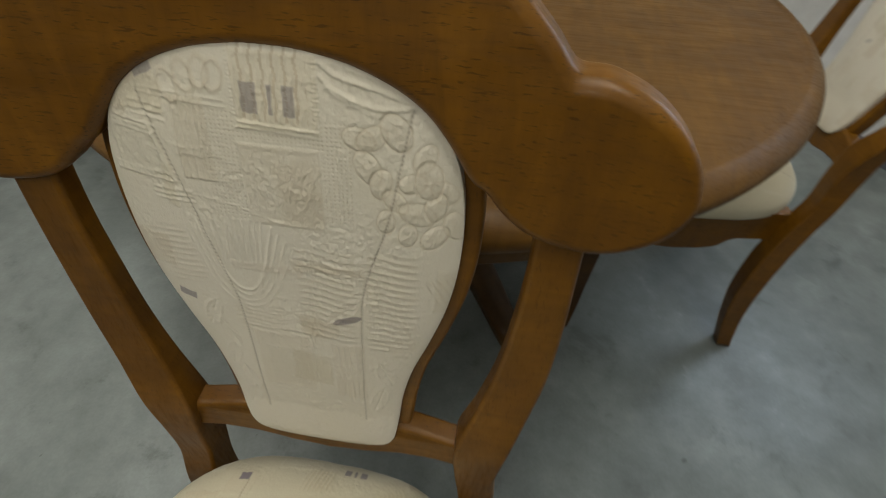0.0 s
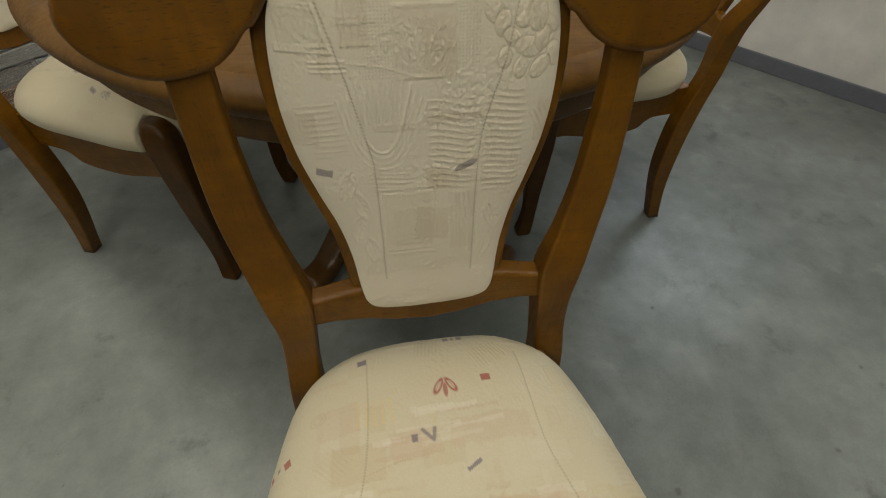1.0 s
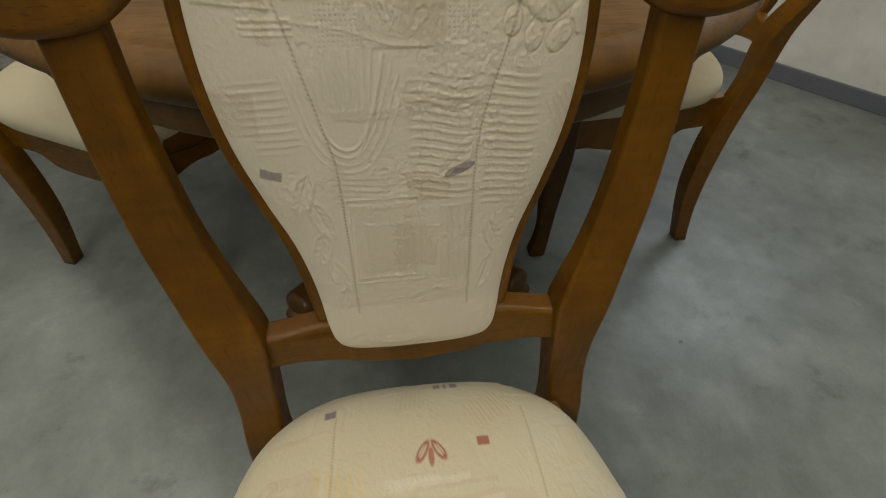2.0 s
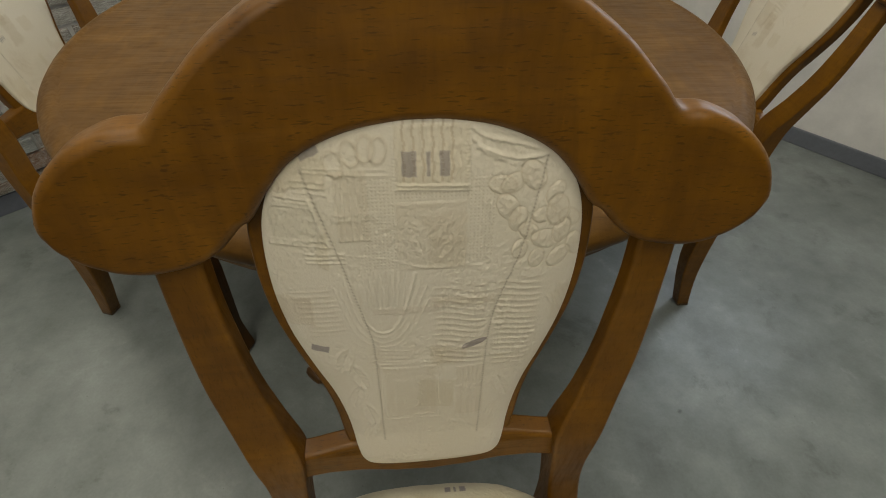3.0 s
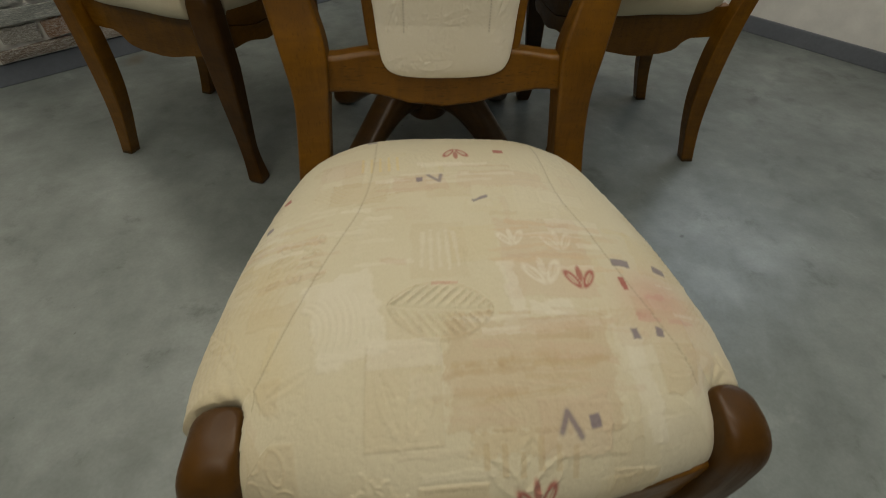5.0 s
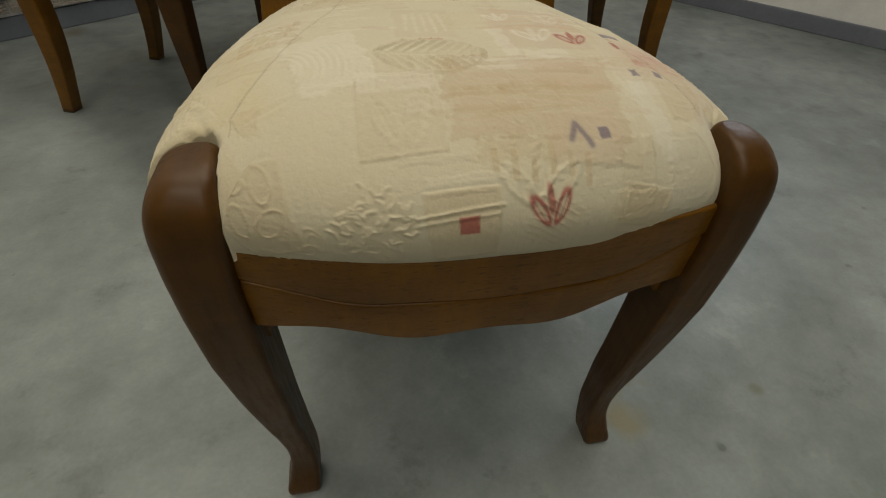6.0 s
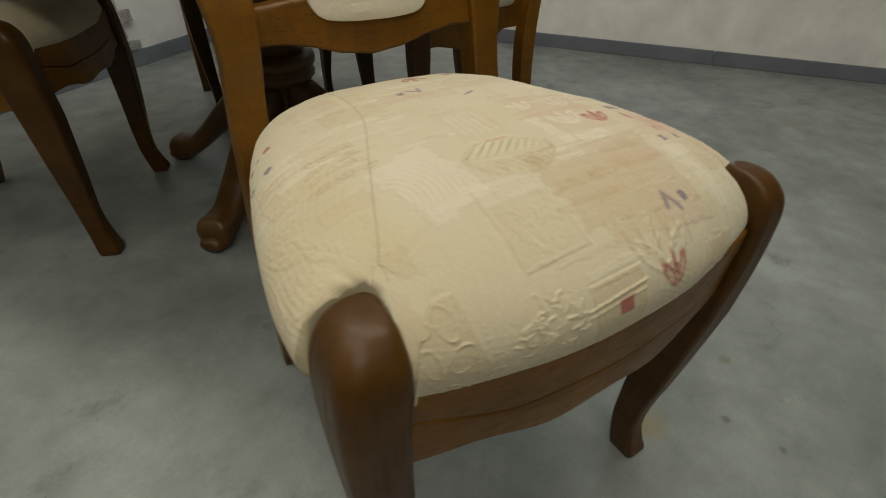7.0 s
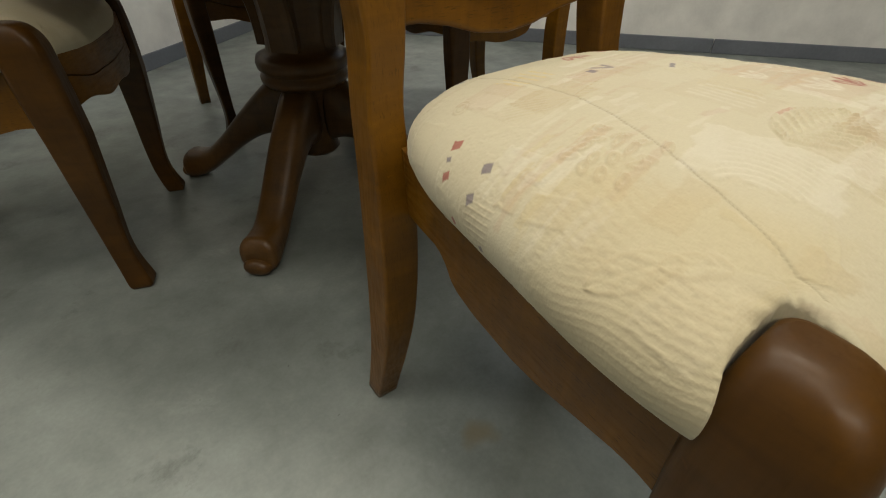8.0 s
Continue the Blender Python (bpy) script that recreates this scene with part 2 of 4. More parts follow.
def box(bm, lo, hi, bev=0.0):
    made = bmesh.ops.create_cube(bm, size=1.0, matrix=Matrix.LocRotScale([(a + c) / 2 for a, c in zip(lo, hi)], None, [c - a for a, c in zip(lo, hi)]))
    if bev:
        edges = {e for vert in made["verts"] for e in vert.link_edges}
        bmesh.ops.bevel(bm, geom=list(edges), offset=bev, segments=2, affect="EDGES", profile=0.5)


def room_box(bm, lo, hi, bev=0.0):
    """A box given in the room's directions."""
    one = bmesh.new()
    box(one, lo, hi, bev)
    one.transform(Matrix.Rotation(ROOM, 4, "Z"))
    me = bpy.data.meshes.new("box")
    one.to_mesh(me)
    bm.from_mesh(me)
    one.free()
    bpy.data.meshes.remove(me)


def spline(points, n, closed=False):
    """A smooth run through points (Catmull-Rom), n steps a stretch."""
    p = [np.array(q, float) for q in points]
    out, count = [], len(p) if closed else len(p) - 1
    for i in range(count):
        a, b2 = p[i], p[(i + 1) % len(p)]
        z = p[i - 1] if (closed or i) else 2 * a - b2
        y = p[(i + 2) % len(p)] if (closed or i + 2 < len(p)) else 2 * b2 - a
        for k in range(n):
            s = k / n
            out.append(0.5 * (2 * a + (b2 - z) * s + (2 * z - 5 * a + 4 * b2 - y) * s * s + (3 * a - z - 3 * b2 + y) * s ** 3))
    if not closed:
        out.append(p[-1])
    return out


def loft(rings, cap=True):
    bm = bmesh.new()
    rows = [[bm.verts.new(p) for p in ring] for ring in rings]
    for a, b2 in zip(rows, rows[1:]):
        for i in range(len(a)):
            j = (i + 1) % len(a)
            bm.faces.new((a[i], a[j], b2[j], b2[i]))
    if cap:
        bm.faces.new(rows[0][::-1])
        bm.faces.new(rows[-1])
    return bm


def bar_ring(cx, cy, z, ax, ay, radii, n=5):
    """A level ring with rounded corners: radii at (+x +y), (-x +y), (-x -y), (+x -y)."""
    ring = []
    for (sx, sy), rad, start in zip(((1, 1), (-1, 1), (-1, -1), (1, -1)), radii, (0, 90, 180, 270)):
        rad = min(rad, ax * 0.98, ay * 0.98)
        for k in range(n + 1):
            a = radians(start + 90 * k / n)
            ring.append((cx + sx * (ax - rad) + rad * math.cos(a), cy + sy * (ay - rad) + rad * math.sin(a), z))
    return ring


def lathe(profile, n=64):
    """Rings of (radius, z) turned about the z axis."""
    return loft([[(r * math.cos(2 * math.pi * k / n), r * math.sin(2 * math.pi * k / n), z) for k in range(n)] for r, z in profile])


def inset(outline, d):
    """A closed outline (counter-clockwise) moved inwards by d."""
    p, out = np.array(outline), []
    for i in range(len(p)):
        e = p[(i + 1) % len(p)] - p[i - 1]
        e /= np.hypot(*e) + 1e-9
        out.append(p[i] + d * np.array((-e[1], e[0])))
    return out


def plate(outline, where, thick, bev, steps=4, back_bev=None):
    """A board with a curved outline of (x, z) and rounded edges; where(x, z, d) puts a point d behind the front face."""
    area = sum(a[0] * c[1] - c[0] * a[1] for a, c in zip(outline, outline[1:] + outline[:1]))
    if area < 0:
        outline = outline[::-1]
    back_bev = bev * 0.6 if back_bev is None else back_bev
    rings = []
    for k in range(steps + 1):
        w = math.pi / 2 * k / steps
        rings.append([where(x, z, bev * (1 - math.sin(math.pi / 2 - w))) for x, z in inset(outline, bev * (1 - math.cos(math.pi / 2 - w)))])
    for k in range(steps + 1):
        w = math.pi / 2 * k / steps
        rings.append([where(x, z, thick - back_bev * (1 - math.sin(w))) for x, z in inset(outline, back_bev * (1 - math.cos(w)))])
    return loft(rings)


# ---- the chair ----
def back_y(z):
    """How far back the backrest's front face lies at a height."""
    d = z - 0.535
    return 0.2065 + 0.18 * d + 0.08 * d * d


def on_back(x, z, d):
    return (x, back_y(z) + d, z)


def both(half):
    """A closed outline from its right half, top centre to bottom centre."""
    return half + [(-x, z) for x, z in half[::-1] if abs(x) > 1e-6]


PAD = [(0, 0.8845), (0.03, 0.8825), (0.058, 0.8755), (0.083, 0.8625), (0.1025, 0.842), (0.1145, 0.8095), (0.117, 0.7618), (0.1114, 0.717), (0.099, 0.6741),
       (0.0864, 0.6371), (0.0785, 0.5982), (0.074, 0.5543), (0.0685, 0.5345), (0.055, 0.525), (0.028, 0.5215), (0, 0.521)]
PAD_MID = (0.0, 0.715)
SEAT = [(0, .1985), (.05, .196), (.092, .188), (.131, .168), (.159, .138), (.179, .084), (.1935, .014), (.2055, -.06), (.2115, -.122), (.2075, -.168), (.189, -.194),
        (.155, -.206), (.10, -.220), (.05, -.2290), (0, -.2320)]
SEAT_MID = (0.0, -0.03)


def reach(half, mid, ang):
    """The distance from mid to the outline, by direction."""
    pts = [tuple(p) for p in spline(both(half), 8, True)]
    a = np.array([math.atan2(y - mid[1], x - mid[0]) for x, y in pts])
    r = np.array([math.hypot(x - mid[0], y - mid[1]) for x, y in pts])
    o = np.argsort(a)
    a, r = a[o], r[o]
    return np.interp(ang, np.r_[a - 2 * np.pi, a, a + 2 * np.pi], np.r_[r, r, r])


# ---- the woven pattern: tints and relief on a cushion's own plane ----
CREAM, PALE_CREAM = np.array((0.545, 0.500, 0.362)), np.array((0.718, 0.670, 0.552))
YELLOW, TAN, PEACH, PALE, RED, MAUVE, PINK = (np.array(c) for c in ((0.53, 0.455, 0.28), (0.455, 0.365, 0.225), (0.50, 0.402, 0.288), (0.62, 0.585, 0.475), (0.34, 0.125, 0.098), (0.22, 0.193, 0.20), (0.50, 0.32, 0.25)))


class Cloth:
    def __init__(self, x, y, seed):
        self.x, self.y, self.h = x, y, np.zeros_like(x)
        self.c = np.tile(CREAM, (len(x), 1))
        self.rng = np.random.default_rng(seed)
        self.ragged = sum(self.lumps(p) * w for p, w in ((0.009, 0.5), (0.004, 0.35), (0.0018, 0.25)))

    def lumps(self, pitch):
        """Smooth random values, about -1 to 1, with lumps of that size."""
        table = self.rng.uniform(-1, 1, (64, 64))
        u, v2 = self.x / pitch, self.y / pitch
        i, j = np.floor(u).astype(int), np.floor(v2).astype(int)
        fu, fv = u - i, v2 - j
        fu, fv = fu * fu * (3 - 2 * fu), fv * fv * (3 - 2 * fv)
        at = lambda a, b2: table[a % 64, b2 % 64]
        return (at(i, j) * (1 - fu) + at(i + 1, j) * fu) * (1 - fv) + (at(i, j + 1) * (1 - fu) + at(i + 1, j + 1) * fu) * fv

    def tint(self, mask, colour, amount):
        m = (np.clip(mask, 0, 1) * amount)[:, None]
        self.c = self.c * (1 - m) + np.asarray(colour) * m

    def local(self, cx, cy, turn=0.0):
        c, s = math.cos(turn), math.sin(turn)
        dx, dy = self.x - cx, self.y - cy
        return dx * c + dy * s, dy * c - dx * s

    def rect(self, cx, cy, w, d, turn=0.0, soft=0.0008, ragged=0.0):
        u, v2 = self.local(cx, cy, turn)
        e = np.minimum(w / 2 - abs(u), d / 2 - abs(v2)) + ragged * 1.6 * self.ragged
        return np.clip(e / soft + 0.5, 0, 1)

    def line(self, pts, width):
        best = np.full_like(self.x, 9.0)
        for (ax, ay), (bx, by) in zip(pts, pts[1:]):
            dx, dy = bx - ax, by - ay
            s = np.clip(((self.x - ax) * dx + (self.y - ay) * dy) / (dx * dx + dy * dy + 1e-12), 0, 1)
            best = np.minimum(best, np.hypot(self.x - ax - s * dx, self.y - ay - s * dy))
        return np.exp(-(best / width) ** 2)

    def patch(self, cx, cy, w, d, colour, amount, turn=0.0, rim=0.0004, ragged=0.0):
        m = self.rect(cx, cy, w, d, turn, 0.0015 + 0.5 * ragged, ragged)
        self.tint(m * (1.15 + 0.6 * self.lumps(0.012)), colour, amount)
        self.h += rim * (m - 0.5 * self.rect(cx, cy, w - 0.006, d - 0.006, turn, 0.002))

    def square(self, cx, cy, w, d, colour, turn=0.0, amount=0.74):
        self.tint(self.rect(cx, cy, w, d, turn, 0.0009, 0.0005), colour, amount)

    def seam(self, pts):
        run = [tuple(p) for p in spline(pts, 6)]
        g = self.line(run, 0.0009)
        stitch = 0.65 + 0.35 * np.sin((self.x * 0.35 + self.y) * 2100)
        self.h -= 0.0008 * np.maximum(g, 0.6 * self.line(run, 0.0035))
        self.tint(g * stitch, (0.22, 0.18, 0.12), 0.55)

    def waves(self, cx, cy, w, d, turn, pitch, bend, height):
        u, v2 = self.local(cx, cy, turn)
        m = self.rect(cx, cy, w, d, turn, 0.006, 0.001)
        crest = np.maximum(np.sin(2 * np.pi * (v2 + bend * np.sin(u * 95)) / pitch), -0.35)
        self.h += m * height * crest
        self.tint(m * (0.5 + 0.5 * crest), TAN, 0.16)

    def sprig(self, cx, cy, size, turn, colour=RED):
        """A printed bud between two curved leaves."""
        u, v2 = self.local(cx, cy, turn)
        u, v2 = u / size, v2 / size
        bud = np.clip((1 - np.sqrt((u / 0.12) ** 2 + ((v2 - 0.15) / 0.42) ** 2)) * 3, 0, 1)
        leaf = np.zeros_like(u)
        for sgn in (-1, 1):
            a, b2 = u * sgn - 0.27, v2 + 0.06
            ca, sa = math.cos(0.52), math.sin(0.52)
            p, q = a * ca - b2 * sa, a * sa + b2 * ca
            e = np.sqrt((p / (0.16 + 0.05 * q)) ** 2 + (q / 0.44) ** 2)
            leaf = np.maximum(leaf, np.exp(-((e - 0.82) / 0.22) ** 2) * 0.9 + (e < 0.8) * (0.30 + 0.25 * np.sin(p * 60)))
        self.tint(np.maximum(bud * 0.85, leaf), colour, 0.8)

    def chevron(self, cx, cy, size, turn):
        c, s = math.cos(turn), math.sin(turn)
        p = [(cx + size * (a * c - b2 * s), cy + size * (a * s + b2 * c)) for a, b2 in ((-0.45, 0.5), (0.05, -0.5), (0.40, 0.25))]
        self.tint(np.minimum(self.line(p, size * 0.12) * 1.5, 1), MAUVE, 0.66)

    def loops(self, cx, cy, r, turn=0.0, flat=0.7, rings=2, height=0.0009):
        u, v2 = self.local(cx, cy, turn)
        d = np.hypot(u, v2 / flat)
        for k in range(rings):
            ring = np.exp(-((d - r * (1 - 0.42 * k)) / 0.0011) ** 2)
            self.h += height * ring
            self.tint(ring, TAN, 0.22)

    def leaf(self, cx, cy, length, width, turn, veins=9, height=0.001):
        u, v2 = self.local(cx, cy, turn)
        e = (u / (length / 2)) ** 2 + (v2 / (width / 2)) ** 2
        inside = np.clip((1 - e) * 6, 0, 1)
        self.h += height * 0.6 * np.exp(-((np.sqrt(e) - 1) * width / 2 / 0.0013) ** 2)
        self.h += height * 0.35 * inside * (0.5 + 0.5 * np.sin(2 * np.pi * (u + 0.8 * abs(v2)) * veins / length)) - height * 0.6 * np.exp(-(v2 / 0.001) ** 2) * inside

    def big_leaf(self, cx, cy, length, width, turn, veins, height):
        """A pointed leaf: a broken rim, a midrib and feathery veins."""
        u, v2 = self.local(cx, cy, turn)
        v2 = v2 - 0.10 * u * u / length
        half = width / 2 * np.clip(1 - (2 * u / length) ** 2, 0, 1) ** 0.75 + 1e-5
        e = abs(v2) / half
        inside = np.clip((1 - e) * 5, 0, 1) * (abs(u) < length / 2)
        rim = np.exp(-((abs(v2) - half) / 0.0012) ** 2) * (abs(u) < length / 2)
        fan = np.maximum(np.sin(2 * np.pi * (u - 0.9 * abs(v2)) * veins / length), -0.2) * np.clip(e * 3, 0, 1)
        self.h += height * (0.45 * rim * (0.7 + 0.4 * self.lumps(0.006)) + 0.40 * inside * fan - 0.35 * np.exp(-(v2 / 0.0009) ** 2) * inside + 0.25 * inside)
        self.tint(rim + 0.6 * inside * (fan > 0.5), TAN, 0.18)

    def scratch(self, cx, cy, w, d, turn, n, height=0.0007):
        m = self.rect(cx, cy, w, d, turn, 0.003)
        strokes = np.zeros_like(self.x)
        for _ in range(n):
            a = turn + self.rng.normal(0, 0.25) + (math.pi / 2 if self.rng.random() < 0.25 else 0)
            ox, oy = cx + self.rng.uniform(-w, w) * 0.45, cy + self.rng.uniform(-d, d) * 0.45
            l = self.rng.uniform(0.15, 0.5) * w / 2
            strokes = np.maximum(strokes, self.line([(ox - l * math.cos(a), oy - l * math.sin(a)), (ox + l * math.cos(a), oy + l * math.sin(a))], 0.0008))
        self.h += 0.7 * height * m * strokes

    def streaks(self, cx, cy, w, d, n, colours):
        """Ragged brush-like strokes across a patch."""
        r = self.rng
        for _ in range(n):
            self.tint(self.rect(cx + r.uniform(-0.4, 0.4) * w, cy + r.uniform(-0.48, 0.48) * d, r.uniform(0.2, 0.6) * w, r.uniform(0.002, 0.007), r.normal(0, 0.05), 0.0015, 0.0014), colours[r.integers(len(colours))], r.uniform(0.2, 0.5))

    def crinkle(self):
        """Fine uneven weave, stronger in some places than in others."""
        where = np.clip(0.5 + 0.9 * self.lumps(0.028), 0.1, 1)
        self.h += where * (0.00024 * self.lumps(0.0021) + 0.00024 * self.lumps(0.0047)) + 0.0003 * self.lumps(0.022)

    def rosette(self, cx, cy, size):
        """A round raised sign filled with short bent strokes."""
        r = self.rng
        self.tint(np.hypot(self.x - cx, self.y - cy) < size, TAN, 0.10)
        for i in range(60):
            a, far, lean = r.uniform(0, 6.28), size * math.sqrt(r.uniform(0, 1)), r.uniform(0, 6.28)
            px, py, l = cx + far * math.cos(a), cy + far * math.sin(a), r.uniform(0.002, 0.0045)
            p = [(px - l * math.cos(lean), py - l * math.sin(lean)), (px, py), (px + l * math.cos(lean + 0.9), py + l * math.sin(lean + 0.9))]
            self.h = np.maximum(self.h, 0.0008 * self.line(p, 0.0011))

    def dots(self, cx, cy, w, d, pitch=0.0027, height=0.00045):
        """A ground of small raised stitches, row beside row."""
        m = self.rect(cx, cy, w, d, 0, 0.002, 0.001)
        row = np.clip(np.sin(2 * np.pi * self.x / pitch), 0, 1) * np.clip(np.sin(2 * np.pi * self.y / pitch), 0, 1)
        self.h -= m * height * row
        self.tint(m * row, TAN, 0.35)

    def petal(self, cx, cy, r, turn=0.0, flat=0.7, height=0.0008):
        """A puffed petal with a stitched outline."""
        u, v2 = self.local(cx, cy, turn)
        d = np.hypot(u, v2 / flat) / r
        inside = d < 1.12
        ring = np.exp(-((d - 1) * r / 0.0009) ** 2)
        self.h = np.where(inside, np.maximum(self.h * 0.4, height * (1 - np.clip(d, 0, 1) ** 4)), self.h) - 0.0004 * ring
        self.tint(ring, TAN, 0.24)
        self.tint(np.clip(1.2 - d, 0, 1), TAN, 0.14)

    def finish(self, relief, colour, ground):
        """Break the raised lines up into stitches and strengthen the tints."""
        self.h *= relief * (1 + 0.24 * self.lumps(0.0013) + 0.15 * self.lumps(0.003))
        self.c = np.clip(ground + colour * (self.c - ground), 0.02, 0.95)

    def filler(self, lo, hi, n):
        """Faint woven blocks, strokes and small raised signs over the whole cloth."""
        r = self.rng
        for _ in range(n):
            cx, cy = r.uniform(lo[0], hi[0]), r.uniform(lo[1], hi[1])
            w, d = r.uniform(0.015, 0.055), r.uniform(0.015, 0.055)
            if r.random() < 0.35:
                w, d = (w, 0.006) if r.random() < 0.5 else (0.006, d)
            self.patch(cx, cy, w, d, (TAN, PEACH, PALE, PALE, YELLOW)[r.integers(5)], r.uniform(0.08, 0.30), r.normal(0, 0.06), 0.0004, 0.0016)
        for _ in range(n // 3):
            cx, cy, what = r.uniform(lo[0], hi[0]), r.uniform(lo[1], hi[1]), r.integers(4)
            if what == 0:
                self.leaf(cx, cy, r.uniform(0.025, 0.045), r.uniform(0.008, 0.016), r.uniform(0, 3.1), 6, 0.0006)
            elif what == 1:
                self.waves(cx, cy, 0.03, 0.03, r.uniform(0, 3.1), 0.0045, 0.0012, 0.0003)
            elif what == 2:
                self.scratch(cx, cy, 0.035, 0.03, r.uniform(0, 3.1), 9, 0.0004)
            else:
                self.loops(cx, cy, r.uniform(0.006, 0.011), r.uniform(0, 3), 0.7, 2, 0.0005)


def seat_cloth(x, y, plain_one):
    k = Cloth(x, y, 21 if plain_one else 5)
    k.filler((-0.22, -0.26), (0.22, 0.2), 70)
    if plain_one:
        k.square(-0.088, 0.032, 0.014, 0.006, MAUVE, 0.9)
        k.square(0.02, -0.20, 0.007, 0.010, RED, 0.1)
        k.square(0.035, -0.175, 0.006, 0.009, MAUVE, 0.2)
        k.square(-0.138, -0.040, 0.018, 0.0075, MAUVE, 1.0, 0.85)
        k.sprig(-0.145, -0.072, 0.020, 1.0, MAUVE)
        k.chevron(-0.05, -0.12, 0.018, 0.4)
        k.sprig(0.09, 0.04, 0.026, 2.0)
        for _ in range(5):
            k.scratch(k.rng.uniform(-0.15, 0.15), k.rng.uniform(-0.18, 0.12), 0.06, 0.05, k.rng.uniform(0, 3), 12)
        k.seam([(-0.083, 0.19), (-0.09, 0.018), (-0.134, -0.103), (-0.166, -0.18)])
        k.seam([(0.098, 0.18), (0.10, 0.02), (0.135, -0.103), (0.166, -0.18)])
        return k
    # blocks of colour
    k.patch(0.037, -0.156, 0.118, 0.078, (0.44, 0.350, 0.228), 0.42, -0.03, 0.0003, 0.003)
    k.patch(0.02, -0.200, 0.060, 0.016, TAN, 0.35, 0, 0.0002, 0.004)
    k.patch(0.065, -0.056, 0.072, 0.088, PEACH, 0.42, -0.02, 0.0003, 0.003)
    for cx, cy, size in ((0.040, -0.035, 0.022), (0.080, -0.040, 0.026), (0.060, -0.074, 0.030)):
        k.sprig(cx, cy, size, 0.1, PALE)
    k.patch(0.033, -0.088, 0.012, 0.050, PALE, 0.5, 0.1, 0.0003, 0.002)
    k.patch(0.060, -0.109, 0.034, 0.012, PALE, 0.5, 0.0, 0.0003, 0.002)
    k.patch(-0.022, -0.045, 0.046, 0.064, TAN, 0.16, 0.0, 0.0003, 0.002)
    for i in range(5):
        k.tint(k.rect(-0.036 + 0.007 * i, -0.046, 0.0025, 0.04 + 0.006 * (i % 2), 0.03 * (i - 2), 0.002, 0.001), PALE, 0.4)
    k.square(-0.020, -0.083, 0.021, 0.0035, PINK, 0.0, 0.6)
    k.tint(np.exp(-((x - 0.152) / 0.030) ** 2 - ((y + 0.10) / 0.026) ** 2), PINK, 0.62)
    k.patch(0.062, -0.192, 0.050, 0.036, PEACH, 0.35, 0.05, 0.0004, 0.002)
    k.patch(0.118, -0.165, 0.014, 0.080, PALE, 0.38, 0.18, 0.0003, 0.003)
    k.patch(0.15, -0.155, 0.036, 0.034, TAN, 0.30, 0.1, 0.0006)
    k.patch(0.135, -0.125, 0.060, 0.030, TAN, 0.22, 0.05, 0.0003, 0.001)
    k.patch(-0.052, -0.167, 0.052, 0.066, TAN, 0.16, 0.0, 0.0008)
    k.patch(-0.052, -0.140, 0.052, 0.020, PALE, 0.36, 0.0, 0.0004, 0.001)
    k.patch(-0.095, -0.108, 0.052, 0.074, PALE, 0.46, 0.25, 0.0005, 0.003)
    k.patch(-0.022, -0.246, 0.046, 0.046, TAN, 0.28, 0.0, 0.0007)
    k.patch(-0.147, -0.218, 0.046, 0.056, TAN, 0.26, 0.0, 0.0006)
    k.patch(0.11, -0.232, 0.040, 0.026, TAN, 0.20, 0.0, 0.0005)
    k.patch(-0.035, 0.050, 0.050, 0.030, PEACH, 0.42, 0.05, 0.0003, 0.002)
    k.patch(-0.115, 0.090, 0.044, 0.034, PEACH, 0.32, 0.1, 0.0003, 0.001)
    k.patch(-0.075, 0.085, 0.018, 0.030, TAN, 0.22, 0.0, 0.0002, 0.002)
    k.patch(0.045, 0.055, 0.090, 0.030, PEACH, 0.36, 0.0, 0.0002, 0.003)
    k.patch(0.10, -0.02, 0.05, 0.02, PALE, 0.4, 0.0, 0.0002)
    k.patch(-0.19, -0.045, 0.020, 0.030, TAN, 0.15, 0.25, 0.0004)
    for i in range(5):
        k.square(-0.094 + 0.009 * i, 0.092, 0.0025, 0.03, (0.60, 0.49, 0.25), 0.05, 0.5)
    for i in range(6):
        k.square(0.0 + 0.012 * i, -0.208 - 0.003 * (i % 3), 0.004, 0.016 + 0.004 * (i % 2), TAN, 0.0, 0.45)
    k.streaks(0.045, -0.150, 0.13, 0.08, 46, (TAN, PEACH, (0.45, 0.360, 0.235), (0.48, 0.385, 0.255), PALE))
    k.streaks(0.075, -0.045, 0.10, 0.06, 24, (PEACH, (0.53, 0.42, 0.28), PALE, (0.53, 0.42, 0.28)))
    k.streaks(0.150, -0.105, 0.05, 0.05, 12, (PINK, PEACH, PALE))
    k.streaks(-0.02, 0.06, 0.12, 0.06, 12, (PEACH, PALE))
    k.streaks(-0.10, -0.02, 0.10, 0.10, 10, (PALE, PALE, PEACH))
    k.streaks(-0.165, -0.03, 0.10, 0.12, 26, (YELLOW, PEACH, YELLOW, PALE))
    # print
    k.sprig(0.004, 0.109, 0.026, 3.14)
    for cx, w in ((0.0186, 0.007), (0.0271, 0.0022), (0.0361, 0.007)):
        k.square(*on_hem(cx, 0.1845), w, 0.010, MAUVE, 0.0, 0.7)
    k.square(*on_hem(-0.0872, 0.1622), 0.011, 0.009, MAUVE, 0.1, 0.8)
    k.square(0.052, 0.114, 0.011, 0.0085, RED)
    k.square(-0.036, 0.056, 0.0065, 0.0085, MAUVE)
    k.chevron(-0.019, 0.058, 0.0145, 0.25)
    k.square(0.020, 0.020, 0.017, 0.0042, MAUVE, 0.5)
    k.sprig(0.089, -0.082, 0.024, 0.0)
    k.square(0.130, -0.063, 0.016, 0.0085, MAUVE, -0.1)
